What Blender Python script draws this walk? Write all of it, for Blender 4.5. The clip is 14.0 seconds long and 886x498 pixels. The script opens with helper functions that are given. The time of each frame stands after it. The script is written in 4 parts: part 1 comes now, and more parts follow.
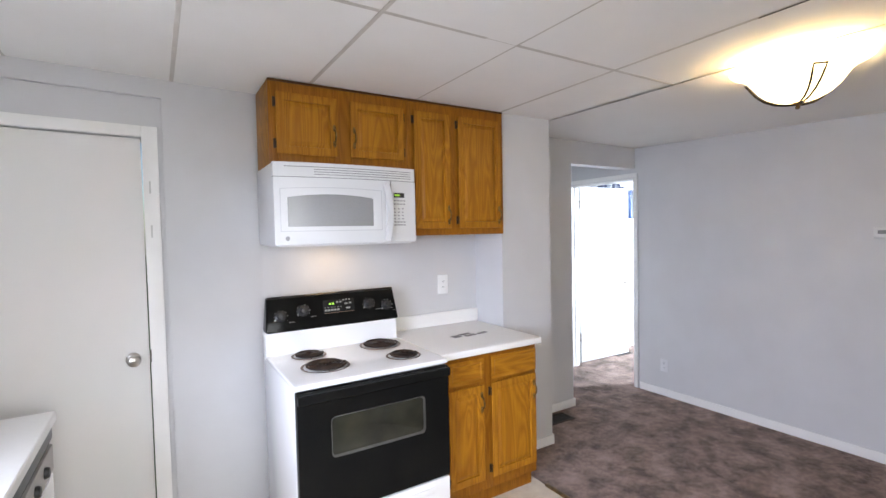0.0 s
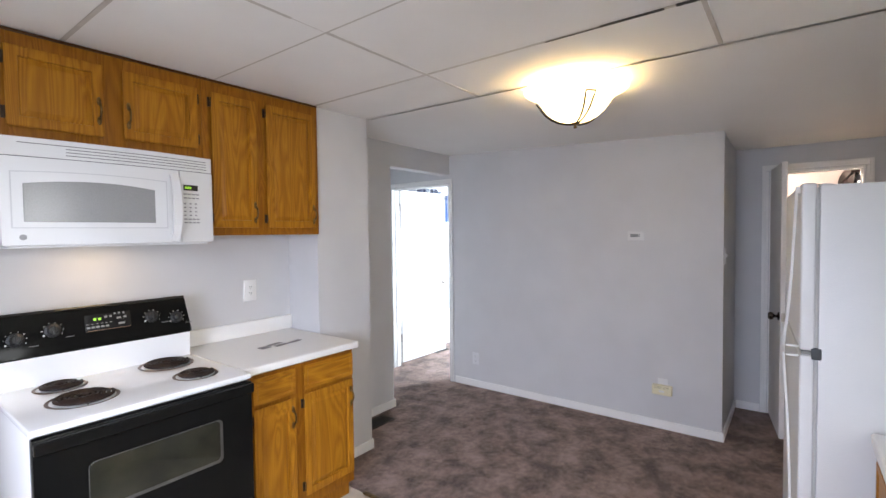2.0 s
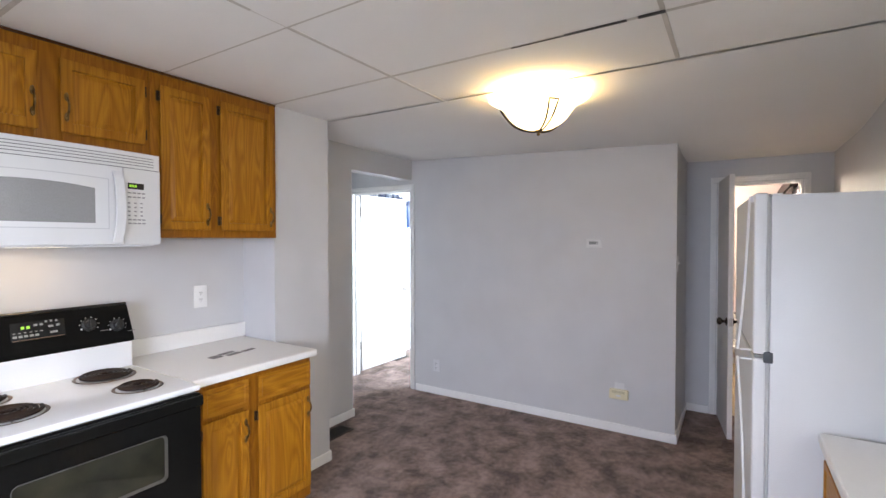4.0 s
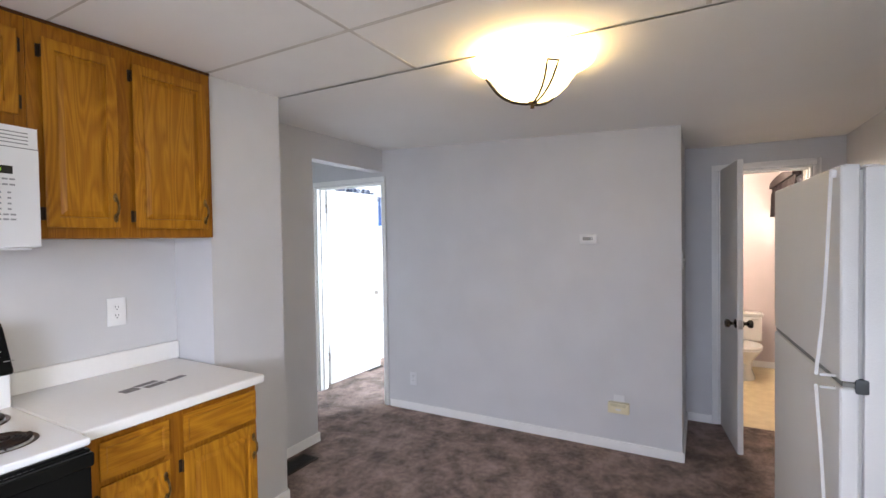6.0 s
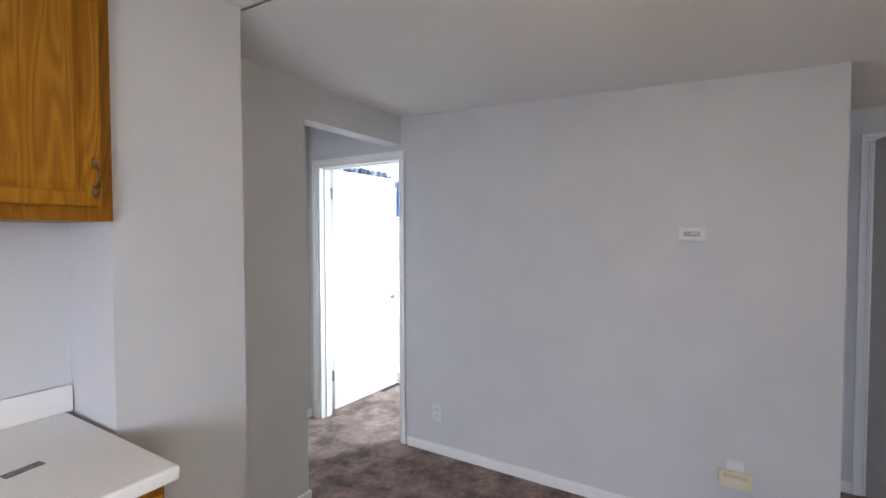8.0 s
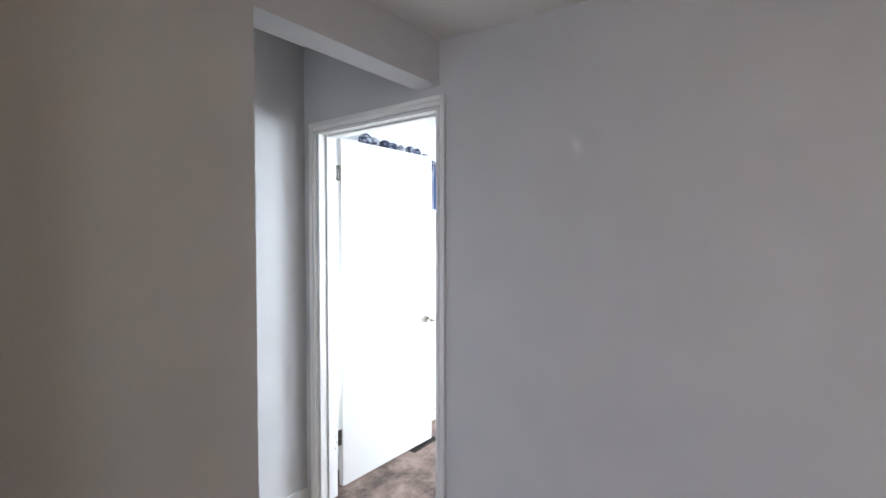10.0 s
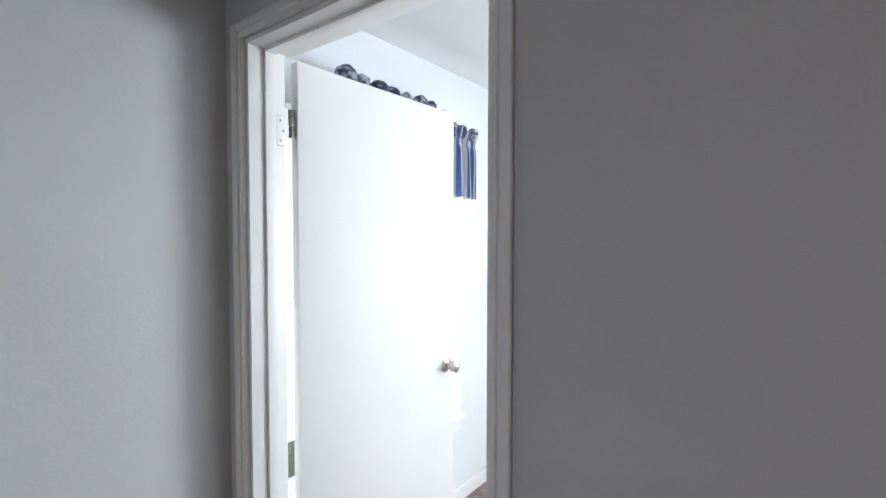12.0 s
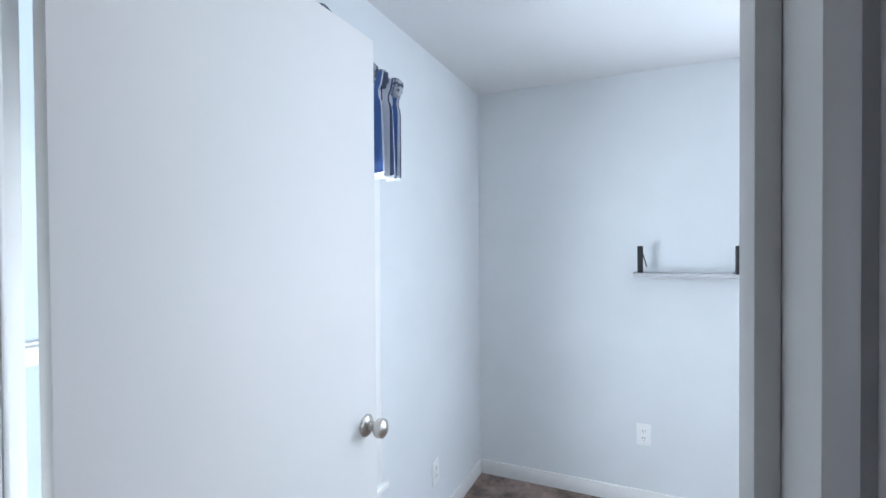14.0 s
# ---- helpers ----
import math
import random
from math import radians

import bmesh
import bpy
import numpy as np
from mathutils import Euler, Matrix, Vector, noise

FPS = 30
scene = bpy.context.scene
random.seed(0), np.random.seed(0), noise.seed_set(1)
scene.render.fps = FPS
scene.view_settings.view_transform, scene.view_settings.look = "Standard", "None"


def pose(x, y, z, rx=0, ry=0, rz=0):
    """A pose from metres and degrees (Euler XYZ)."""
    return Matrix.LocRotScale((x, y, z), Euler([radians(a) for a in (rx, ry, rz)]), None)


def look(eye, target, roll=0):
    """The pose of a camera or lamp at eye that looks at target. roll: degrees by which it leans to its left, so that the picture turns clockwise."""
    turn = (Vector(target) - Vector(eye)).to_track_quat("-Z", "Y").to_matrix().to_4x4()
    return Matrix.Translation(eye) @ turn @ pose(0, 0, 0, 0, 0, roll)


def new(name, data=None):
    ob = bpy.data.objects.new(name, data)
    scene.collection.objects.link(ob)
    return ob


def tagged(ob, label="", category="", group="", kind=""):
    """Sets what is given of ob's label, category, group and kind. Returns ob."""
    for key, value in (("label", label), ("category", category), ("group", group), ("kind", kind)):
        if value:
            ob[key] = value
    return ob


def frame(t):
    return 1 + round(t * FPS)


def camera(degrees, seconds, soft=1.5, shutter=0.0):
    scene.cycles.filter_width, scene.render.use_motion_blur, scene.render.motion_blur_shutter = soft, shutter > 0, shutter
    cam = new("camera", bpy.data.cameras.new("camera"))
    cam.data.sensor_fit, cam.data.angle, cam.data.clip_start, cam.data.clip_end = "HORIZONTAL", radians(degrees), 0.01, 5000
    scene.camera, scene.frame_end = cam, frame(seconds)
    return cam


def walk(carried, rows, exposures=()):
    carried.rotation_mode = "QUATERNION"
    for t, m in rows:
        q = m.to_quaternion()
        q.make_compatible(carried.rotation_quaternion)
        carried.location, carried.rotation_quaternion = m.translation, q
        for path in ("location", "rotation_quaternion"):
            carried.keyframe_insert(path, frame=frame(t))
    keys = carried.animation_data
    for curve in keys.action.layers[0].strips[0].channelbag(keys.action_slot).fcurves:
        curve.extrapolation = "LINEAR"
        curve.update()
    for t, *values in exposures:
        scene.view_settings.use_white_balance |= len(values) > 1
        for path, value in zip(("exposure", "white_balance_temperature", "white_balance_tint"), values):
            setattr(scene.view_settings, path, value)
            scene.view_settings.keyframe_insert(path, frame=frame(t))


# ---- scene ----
cam = camera(87.5, 14.0)
PATH = [
    (0, (0.1, -0.015, 1.552), (1.15, 1.685, 1.479), -1.2),
    (0.5, (0.145, -0.009, 1.543), (1.356, 1.581, 1.466), -1.5),
    (1, (0.183, 0.0, 1.537), (1.556, 1.453, 1.455), -1.5),
    (1.5, (0.205, 0.013, 1.534), (1.715, 1.322, 1.453), -1.2),
    (2, (0.21, 0.014, 1.534), (1.803, 1.22, 1.464), -0.7),
    (2.5, (0.207, 0.019, 1.528), (1.845, 1.166, 1.472), -0.2),
    (3, (0.211, 0.02, 1.526), (1.872, 1.133, 1.472), -0.1),
    (5.5, (0.456, 0.215, 1.516), (2.192, 1.207, 1.48), -0.6),
    (6, (0.621, 0.298, 1.511), (2.368, 1.271, 1.466), -0.9),
    (6.5, (0.789, 0.382, 1.511), (2.525, 1.374, 1.463), -0.8),
    (7, (0.967, 0.529, 1.511), (2.686, 1.551, 1.457), -0.4),
    (7.5, (1.166, 0.687, 1.504), (2.874, 1.727, 1.448), -0.0),
    (8, (1.402, 0.845, 1.495), (3.103, 1.894, 1.431), -0.1),
    (10.5, (2.659, 1.806, 1.478), (4.246, 3.022, 1.414), -0.1),
    (11, (2.888, 2.004, 1.495), (4.465, 3.233, 1.424), -0.3),
    (11.5, (3.12, 2.201, 1.47), (4.701, 3.426, 1.431), -0.5),
    (12, (3.314, 2.389, 1.49), (4.906, 3.599, 1.423), 0.1),
    (12.5, (3.478, 2.579, 1.447), (5.106, 3.741, 1.42), 0.2),
    (13, (3.637, 2.721, 1.435), (5.308, 3.82, 1.415), 0.1),
    (13.5, (3.767, 2.829, 1.437), (5.506, 3.817, 1.418), -0.1),
    (14, (3.845, 2.879, 1.427), (5.67, 3.697, 1.401), -0.4),
]
EXPOSURES = [(0, 0.12, 6620, 10), (1.0, 0.04, 6640, 10), (3.0, -0.01, 6680, 10), (7.0, -0.07, 6700, 10), (8.0, -0.18, 6700, 10), (9.5, -0.40, 6840, 10), (10.5, -0.68, 7040, 10), (11.0, -0.84, 7120, 10),
             (12.0, -1.27, 7120, 10), (12.5, -1.44, 7100, 10), (13.0, -1.61, 6940, 11), (14.0, -1.84, 6480, 10)]
walk(cam, [(t, look(eye, target, roll)) for t, eye, target, roll in PATH], EXPOSURES)

# ---- world and lights ----
world = bpy.data.worlds.new("world")
scene.world = world
world.use_nodes = True
wn = world.node_tree
sky = wn.nodes.new("ShaderNodeTexSky")
sky.sky_type, sky.sun_disc = "NISHITA", False
sky.sun_elevation, sky.sun_rotation = radians(38), radians(200)
wn.nodes["Background"].inputs["Strength"].default_value = 0.1
wn.links.new(sky.outputs[0], wn.nodes["Background"].inputs["Color"])


def lamp(name, kind, m, energy, color, **settings):
    data = bpy.data.lights.new(name, kind)
    data.energy, data.color = energy, color
    for key, value in settings.items():
        if key == "size":
            data.size = value
        elif key == "size_y":
            data.shape, data.size_y = "RECTANGLE", value
        elif key == "radius":
            data.shadow_soft_size = value
        elif key == "spread":
            data.spread = radians(value)
        elif key == "angle":
            data.angle = radians(value)
    ob = new(name, data)
    ob.matrix_world = m
    return ob


lamp("sun", "SUN", look((0, -10, 8), (0, 0, 0)), 1.0, (1.0, 0.95, 0.88), angle=12)
# daylight in the window openings
lamp("kitchen_window_light", "AREA", look((0.35, -0.83, 1.55), (0.45, 1.7, -0.30)), 23.5, (0.92, 0.955, 0.99), size=1.1, size_y=0.80, spread=132)
lamp("bedroom_east_window_light", "AREA", look((6.60, 1.45, 1.4), (3.0, 2.2, 1.2)), 262, (0.72, 0.84, 1.0), size=1.2, size_y=1.1)
lamp("bedroom_north_window_light", "AREA", look((4.90, 3.91, 1.2), (5.0, 0.0, 0.9)), 190, (0.74, 0.86, 1.0), size=0.78, size_y=1.3, spread=148)
lamp("bathroom_window_light", "AREA", look((6.12, -0.50, 1.62), (6.1, 2.0, 1.2)), 58, (1.0, 0.96, 0.92), size=1.22, size_y=0.6)
# assumed, unseen west window; aimed low to cool and brighten the dining wall
lamp("assumed_west_light", "AREA", look((-0.92, 0.55, 1.48), (3.1, 1.9, -1.0)), 46, (0.66, 0.74, 0.97), size=1.2, size_y=0.90, spread=106)
# lamps of the place
lamp("hood_bulb", "AREA", look((0.95, 2.50, 1.478), (0.95, 2.58, 0.9)), 0.45, (1.0, 0.72, 0.42), size=0.18, size_y=0.06)
lamp("ceiling_bulb", "POINT", pose(2.64, 0.944, 2.270), 18, (1.0, 0.77, 0.40), radius=0.05)
lamp("bathroom_bulb", "POINT", pose(5.75, 0.22, 2.05), 54, (1.0, 0.88, 0.72), radius=0.08)


# ---- materials ----
def mat(name, color, rough=0.5, metal=0.0, dark=None, scale=8.0, amount=1.0, bump=0.0, bump_scale=60.0, stretch=(1, 1, 1), spec=0.5,
        detail=6.0, low=0.35, high=0.65, coat=0.0, rough_var=0.0):
    """A principled material with two scales of colour noise and a fine relief."""
    m = bpy.data.materials.new(name)
    m.use_nodes = True
    nt = m.node_tree
    n, link = nt.nodes, nt.links.new
    b = n["Principled BSDF"]
    b.inputs["Base Color"].default_value = (*color, 1)
    b.inputs["Roughness"].default_value = rough
    b.inputs["Metallic"].default_value = metal
    b.inputs["Specular IOR Level"].default_value = spec
    b.inputs["Coat Weight"].default_value = coat
    tc = n.new("ShaderNodeTexCoord")
    mp = n.new("ShaderNodeMapping")
    mp.inputs["Scale"].default_value = stretch
    link(tc.outputs["Object"], mp.inputs["Vector"])
    if dark:
        a = n.new("ShaderNodeTexNoise")
        a.inputs["Scale"].default_value, a.inputs["Detail"].default_value = scale, detail
        link(mp.outputs[0], a.inputs["Vector"])
        r = n.new("ShaderNodeValToRGB")
        r.color_ramp.elements[0].position, r.color_ramp.elements[1].position = low, high
        r.color_ramp.elements[0].color, r.color_ramp.elements[1].color = (*dark, 1), (*color, 1)
        link(a.outputs["Fac"], r.inputs[0])
        link(r.outputs[0], b.inputs["Base Color"])
        if rough_var:
            q = n.new("ShaderNodeMapRange")
            q.inputs["To Min"].default_value, q.inputs["To Max"].default_value = rough - rough_var, rough + rough_var
            link(a.outputs["Fac"], q.inputs["Value"])
            link(q.outputs[0], b.inputs["Roughness"])
    if bump:
        c = n.new("ShaderNodeTexNoise")
        c.inputs["Scale"].default_value, c.inputs["Detail"].default_value = bump_scale, 4
        link(mp.outputs[0], c.inputs["Vector"])
        d = n.new("ShaderNodeBump")
        d.inputs["Strength"].default_value, d.inputs["Distance"].default_value = bump, 0.004
        link(c.outputs["Fac"], d.inputs["Height"])
        link(d.outputs[0], b.inputs["Normal"])
    return m


def oak(name, light, dark, pore, across=False):
    """Orange stained oak: cathedral grain, fine pores, varnish."""
    m = bpy.data.materials.new(name)
    m.use_nodes = True
    nt = m.node_tree
    n, link = nt.nodes, nt.links.new
    b = n["Principled BSDF"]
    tc, info = n.new("ShaderNodeTexCoord"), n.new("ShaderNodeObjectInfo")
    off = n.new("ShaderNodeVectorMath")
    off.operation = "MULTIPLY_ADD"
    off.inputs[1].default_value = (1, 1, 1)
    sc = n.new("ShaderNodeVectorMath")
    sc.operation = "SCALE"
    sc.inputs[0].default_value = (7.3, 3.1, 5.7)
    link(info.outputs["Random"], sc.inputs["Scale"])
    link(tc.outputs["Object"], off.inputs[0])
    link(sc.outputs[0], off.inputs[2])
    mp = n.new("ShaderNodeMapping")
    mp.inputs["Scale"].default_value = (1.6, 4, 12) if across else (12, 4, 1.6)
    link(off.outputs[0], mp.inputs["Vector"])
    wob = n.new("ShaderNodeTexNoise")
    wob.inputs["Scale"].default_value, wob.inputs["Detail"].default_value, wob.inputs["Distortion"].default_value = 0.8, 1.6, 0.7
    link(mp.outputs[0], wob.inputs["Vector"])
    ring = n.new("ShaderNodeMath")
    ring.operation = "MULTIPLY"
    ring.inputs[1].default_value = 13.0
    link(wob.outputs["Fac"], ring.inputs[0])
    frac = n.new("ShaderNodeMath")
    frac.operation = "PINGPONG"
    frac.inputs[1].default_value = 0.5
    link(ring.outputs[0], frac.inputs[0])
    ramp = n.new("ShaderNodeValToRGB")
    ramp.color_ramp.elements[0].position, ramp.color_ramp.elements[1].position = 0.06, 0.48
    ramp.color_ramp.elements[0].color, ramp.color_ramp.elements[1].color = (*dark, 1), (*light, 1)
    link(frac.outputs[0], ramp.inputs[0])
    mp2 = n.new("ShaderNodeMapping")
    mp2.inputs["Scale"].default_value = (6, 60, 260) if across else (260, 60, 6)
    link(off.outputs[0], mp2.inputs["Vector"])
    fine = n.new("ShaderNodeTexNoise")
    fine.inputs["Scale"].default_value, fine.inputs["Detail"].default_value = 1.0, 3.0
    link(mp2.outputs[0], fine.inputs["Vector"])
    fr = n.new("ShaderNodeValToRGB")
    fr.color_ramp.elements[0].position, fr.color_ramp.elements[1].position = 0.30, 0.52
    fr.color_ramp.elements[0].color, fr.color_ramp.elements[1].color = (*pore, 1), (1, 1, 1, 1)
    link(fine.outputs["Fac"], fr.inputs[0])
    mix = n.new("ShaderNodeMix")
    mix.data_type, mix.blend_type = "RGBA", "MULTIPLY"
    mix.inputs["Factor"].default_value = 0.75
    link(ramp.outputs[0], mix.inputs["A"])
    link(fr.outputs[0], mix.inputs["B"])
    link(mix.outputs["Result"], b.inputs["Base Color"])
    b.inputs["Roughness"].default_value, b.inputs["Coat Weight"].default_value, b.inputs["Coat Roughness"].default_value = 0.48, 0.08, 0.25
    b.inputs["Specular IOR Level"].default_value = 0.20
    bp = n.new("ShaderNodeBump")
    bp.inputs["Strength"].default_value, bp.inputs["Distance"].default_value = 0.12, 0.002
    link(fine.outputs["Fac"], bp.inputs["Height"])
    link(bp.outputs[0], b.inputs["Normal"])
    return m


def carpet_material(name, light, dark):
    """Cut-pile carpet: brushed patches, tufts, deep relief."""
    m = bpy.data.materials.new(name)
    m.use_nodes = True
    nt = m.node_tree
    n, link = nt.nodes, nt.links.new
    b = n["Principled BSDF"]
    tc = n.new("ShaderNodeTexCoord")
    big, mid, tuft = (n.new("ShaderNodeTexNoise") for _ in range(3))
    for node, s, d in ((big, 5.2, 5.0), (mid, 30.0, 3.0), (tuft, 420.0, 2.0)):
        node.inputs["Scale"].default_value, node.inputs["Detail"].default_value = s, d
        link(tc.outputs["Object"], node.inputs["Vector"])
    big.inputs["Roughness"].default_value, big.inputs["Distortion"].default_value = 0.62, 0.1
    add = n.new("ShaderNodeMath")
    add.operation, add.inputs[1].default_value = "MULTIPLY_ADD", 0.30
    link(mid.outputs["Fac"], add.inputs[0])
    link(big.outputs["Fac"], add.inputs[2])
    ramp = n.new("ShaderNodeValToRGB")
    ramp.color_ramp.elements[0].position, ramp.color_ramp.elements[1].position = 0.51, 0.83
    ramp.color_ramp.elements[0].color, ramp.color_ramp.elements[1].color = (*dark, 1), (*light, 1)
    link(add.outputs[0], ramp.inputs[0])
    mix = n.new("ShaderNodeMix")
    mix.data_type, mix.blend_type = "RGBA", "OVERLAY"
    mix.inputs["Factor"].default_value = 0.5
    link(ramp.outputs[0], mix.inputs["A"])
    link(tuft.outputs["Fac"], mix.inputs["B"])
    link(mix.outputs["Result"], b.inputs["Base Color"])
    b.inputs["Roughness"].default_value, b.inputs["Specular IOR Level"].default_value = 1.0, 0.05
    b.inputs["Sheen Weight"].default_value = 0.12
    bp = n.new("ShaderNodeBump")
    bp.inputs["Strength"].default_value, bp.inputs["Distance"].default_value = 0.9, 0.006
    link(tuft.outputs["Fac"], bp.inputs["Height"])
    link(bp.outputs[0], b.inputs["Normal"])
    return m


def glow(name, color, strength):
    m = bpy.data.materials.new(name)
    m.use_nodes = True
    b = m.node_tree.nodes["Principled BSDF"]
    b.inputs["Base Color"].default_value = (*color, 1)
    b.inputs["Emission Color"].default_value = (*color, 1)
    b.inputs["Emission Strength"].default_value = strength
    return m


def glass_material(name, tint, rough=0.02):
    m = bpy.data.materials.new(name)
    m.use_nodes = True
    b = m.node_tree.nodes["Principled BSDF"]
    b.inputs["Base Color"].default_value = (*tint, 1)
    b.inputs["Roughness"].default_value, b.inputs["Transmission Weight"].default_value, b.inputs["IOR"].default_value = rough, 1.0, 1.45
    return m


def striped_cloth(name, colors, scale):
    """Woven cloth with lengthwise stripes of several colours."""
    m = bpy.data.materials.new(name)
    m.use_nodes = True
    nt = m.node_tree
    n, link = nt.nodes, nt.links.new
    b = n["Principled BSDF"]
    uv = n.new("ShaderNodeUVMap")
    sep = n.new("ShaderNodeSeparateXYZ")
    link(uv.outputs[0], sep.inputs[0])
    mul = n.new("ShaderNodeMath")
    mul.operation, mul.inputs[1].default_value = "MULTIPLY", scale
    link(sep.outputs[0], mul.inputs[0])
    fr = n.new("ShaderNodeMath")
    fr.operation = "FRACT"
    link(mul.outputs[0], fr.inputs[0])
    ramp = n.new("ShaderNodeValToRGB")
    ramp.color_ramp.interpolation = "CONSTANT"
    els = ramp.color_ramp.elements
    while len(els) < len(colors):
        els.new(0.5)
    for e, (p, c) in zip(els, colors):
        e.position, e.color = p, (*c, 1)
    link(fr.outputs[0], ramp.inputs[0])
    link(ramp.outputs[0], b.inputs["Base Color"])
    b.inputs["Roughness"].default_value = 0.9
    b.inputs["Sheen Weight"].default_value = 0.2
    return m


WALL = mat("wall_paint", (0.612, 0.608, 0.612), 0.55, dark=(0.582, 0.578, 0.582), scale=3, bump=0.12, bump_scale=110, spec=0.35)
BEDWALL = mat("bedroom_wall_paint", (0.735, 0.755, 0.765), 0.6, dark=(0.705, 0.725, 0.735), scale=3, bump=0.12, bump_scale=110, spec=0.3)
BATHWALL = mat("bathroom_wall_paint", (0.66, 0.57, 0.56), 0.55, dark=(0.62, 0.54, 0.53), scale=3, bump=0.1, bump_scale=110, spec=0.3)
CEIL = mat("ceiling_paint", (0.87, 0.85, 0.82), 0.85, dark=(0.84, 0.82, 0.79), scale=1.5, bump=0.25, bump_scale=180, spec=0.1)
BEDCEIL = mat("bedroom_ceiling_paint", (0.80, 0.80, 0.80), 0.85, dark=(0.77, 0.77, 0.77), scale=1.5, bump=0.2, bump_scale=180, spec=0.1)
TILE = mat("ceiling_tile", (0.88, 0.86, 0.83), 0.9, dark=(0.85, 0.83, 0.80), scale=2.5, bump=0.35, bump_scale=240, spec=0.1)
TBAR = mat("ceiling_grid_paint", (0.62, 0.58, 0.53), 0.6, dark=(0.54, 0.50, 0.45), scale=9)
TRIM = mat("trim_paint", (0.84, 0.83, 0.81), 0.35, dark=(0.81, 0.80, 0.78), scale=7, bump=0.05, bump_scale=90)
DOOR = mat("door_paint", (0.79, 0.757, 0.737), 0.55, dark=(0.75, 0.745, 0.72), spec=0.25, scale=2, bump=0.05, bump_scale=160)
CARPET = carpet_material("taupe_carpet", (0.385, 0.275, 0.235), (0.118, 0.082, 0.069))
VINYL = mat("beige_vinyl", (0.62, 0.55, 0.45), 0.35, dark=(0.52, 0.45, 0.36), scale=14, bump=0.1, bump_scale=40, detail=9)
BATHVINYL = mat("bath_vinyl", (0.70, 0.57, 0.35), 0.3, dark=(0.61, 0.48, 0.28), scale=10, detail=9)
OAK = oak("oak_vertical", (0.410, 0.174, 0.011), (0.300, 0.118, 0.008), (0.78, 0.68, 0.50))
OAKX = oak("oak_horizontal", (0.410, 0.174, 0.011), (0.300, 0.118, 0.008), (0.78, 0.68, 0.50), across=True)
FRAME_OAK = oak("oak_face_frame", (0.31, 0.119, 0.008), (0.245, 0.088, 0.006), (0.80, 0.70, 0.56))
# near-black oak, the colour of the shaded gap above the wall cabinets
SHADE_OAK = oak("oak_gap_shade", (0.085, 0.032, 0.010), (0.060, 0.022, 0.008), (0.80, 0.70, 0.56), across=True)
LAMINATE = mat("white_laminate", (0.83, 0.815, 0.79), 0.32, dark=(0.815, 0.80, 0.775), scale=60, bump=0.03, bump_scale=200)
ENAMEL = mat("white_enamel", (0.87, 0.87, 0.87), 0.16, dark=(0.85, 0.85, 0.85), scale=4, coat=0.3)
PLASTIC = mat("white_plastic", (0.70, 0.70, 0.70), 0.34, dark=(0.68, 0.68, 0.68), scale=5)
FRIDGE = mat("textured_fridge_enamel", (0.65, 0.645, 0.635), 0.4, dark=(0.63, 0.625, 0.615), scale=5, bump=0.15, bump_scale=260)
BLACK = mat("black_enamel", (0.006, 0.006, 0.006), 0.11, dark=(0.008, 0.008, 0.007), scale=5, spec=0.09)
BLACKMATT = mat("black_plastic", (0.010, 0.010, 0.011), 0.4, dark=(0.014, 0.014, 0.014), scale=20)
OVENGLASS = mat("oven_window_glass", (0.034, 0.033, 0.022), 0.10, dark=(0.016, 0.016, 0.012), scale=5, spec=0.32)
MWGLASS = mat("microwave_window_mesh", (0.30, 0.30, 0.30), 0.25, dark=(0.27, 0.27, 0.27), scale=300, detail=1)
COIL = mat("burner_coil_iron", (0.014, 0.010, 0.009), 0.55, dark=(0.034, 0.020, 0.014), scale=25, bump=0.2, spec=0.2)
DRIP = mat("drip_bowl_steel", (0.20, 0.115, 0.07), 0.38, 0.85, dark=(0.035, 0.020, 0.013), scale=12, rough_var=0.15)
NICKEL = mat("satin_nickel", (0.60, 0.57, 0.53), 0.28, 1.0, dark=(0.52, 0.49, 0.45), scale=30)
BRASS = mat("antique_brass", (0.30, 0.19, 0.075), 0.4, 1.0, dark=(0.10, 0.06, 0.025), scale=40)
HINGEBRASS = mat("tarnished_hinge_brass", (0.060, 0.036, 0.018), 0.5, 0.6, dark=(0.030, 0.018, 0.010), scale=40)
DARKKNOB = mat("tarnished_knob_metal", (0.16, 0.135, 0.11), 0.22, 1.0, dark=(0.10, 0.08, 0.06), scale=30)
WORNSTEEL = mat("worn_steel", (0.24, 0.22, 0.19), 0.35, 0.9, dark=(0.05, 0.04, 0.03), scale=60)
CLIPWIRE = mat("dark_wire", (0.030, 0.024, 0.012), 0.6, dark=(0.02, 0.015, 0.01), scale=30, spec=0.1)
OUTLETWHITE = mat("outlet_white", (0.86, 0.86, 0.85), 0.35, dark=(0.84, 0.84, 0.83), scale=12)
IVORY = mat("ivory_plastic", (0.74, 0.68, 0.48), 0.4, dark=(0.70, 0.63, 0.43), scale=15)
GREY = mat("grey_ink", (0.33, 0.33, 0.34), 0.6)
SLOT = mat("dark_slot", (0.03, 0.03, 0.03), 0.7)
STICKER = mat("printed_sticker", (0.20, 0.18, 0.18), 0.4, dark=(0.06, 0.05, 0.05), scale=90, low=0.4, high=0.6)
PORCELAIN = mat("porcelain", (0.80, 0.78, 0.74), 0.12, dark=(0.78, 0.76, 0.72), scale=5, coat=0.4)
VALANCE = mat("plum_cloth", (0.022, 0.010, 0.011), 0.9, dark=(0.011, 0.005, 0.006), scale=30, bump=0.3, bump_scale=300)
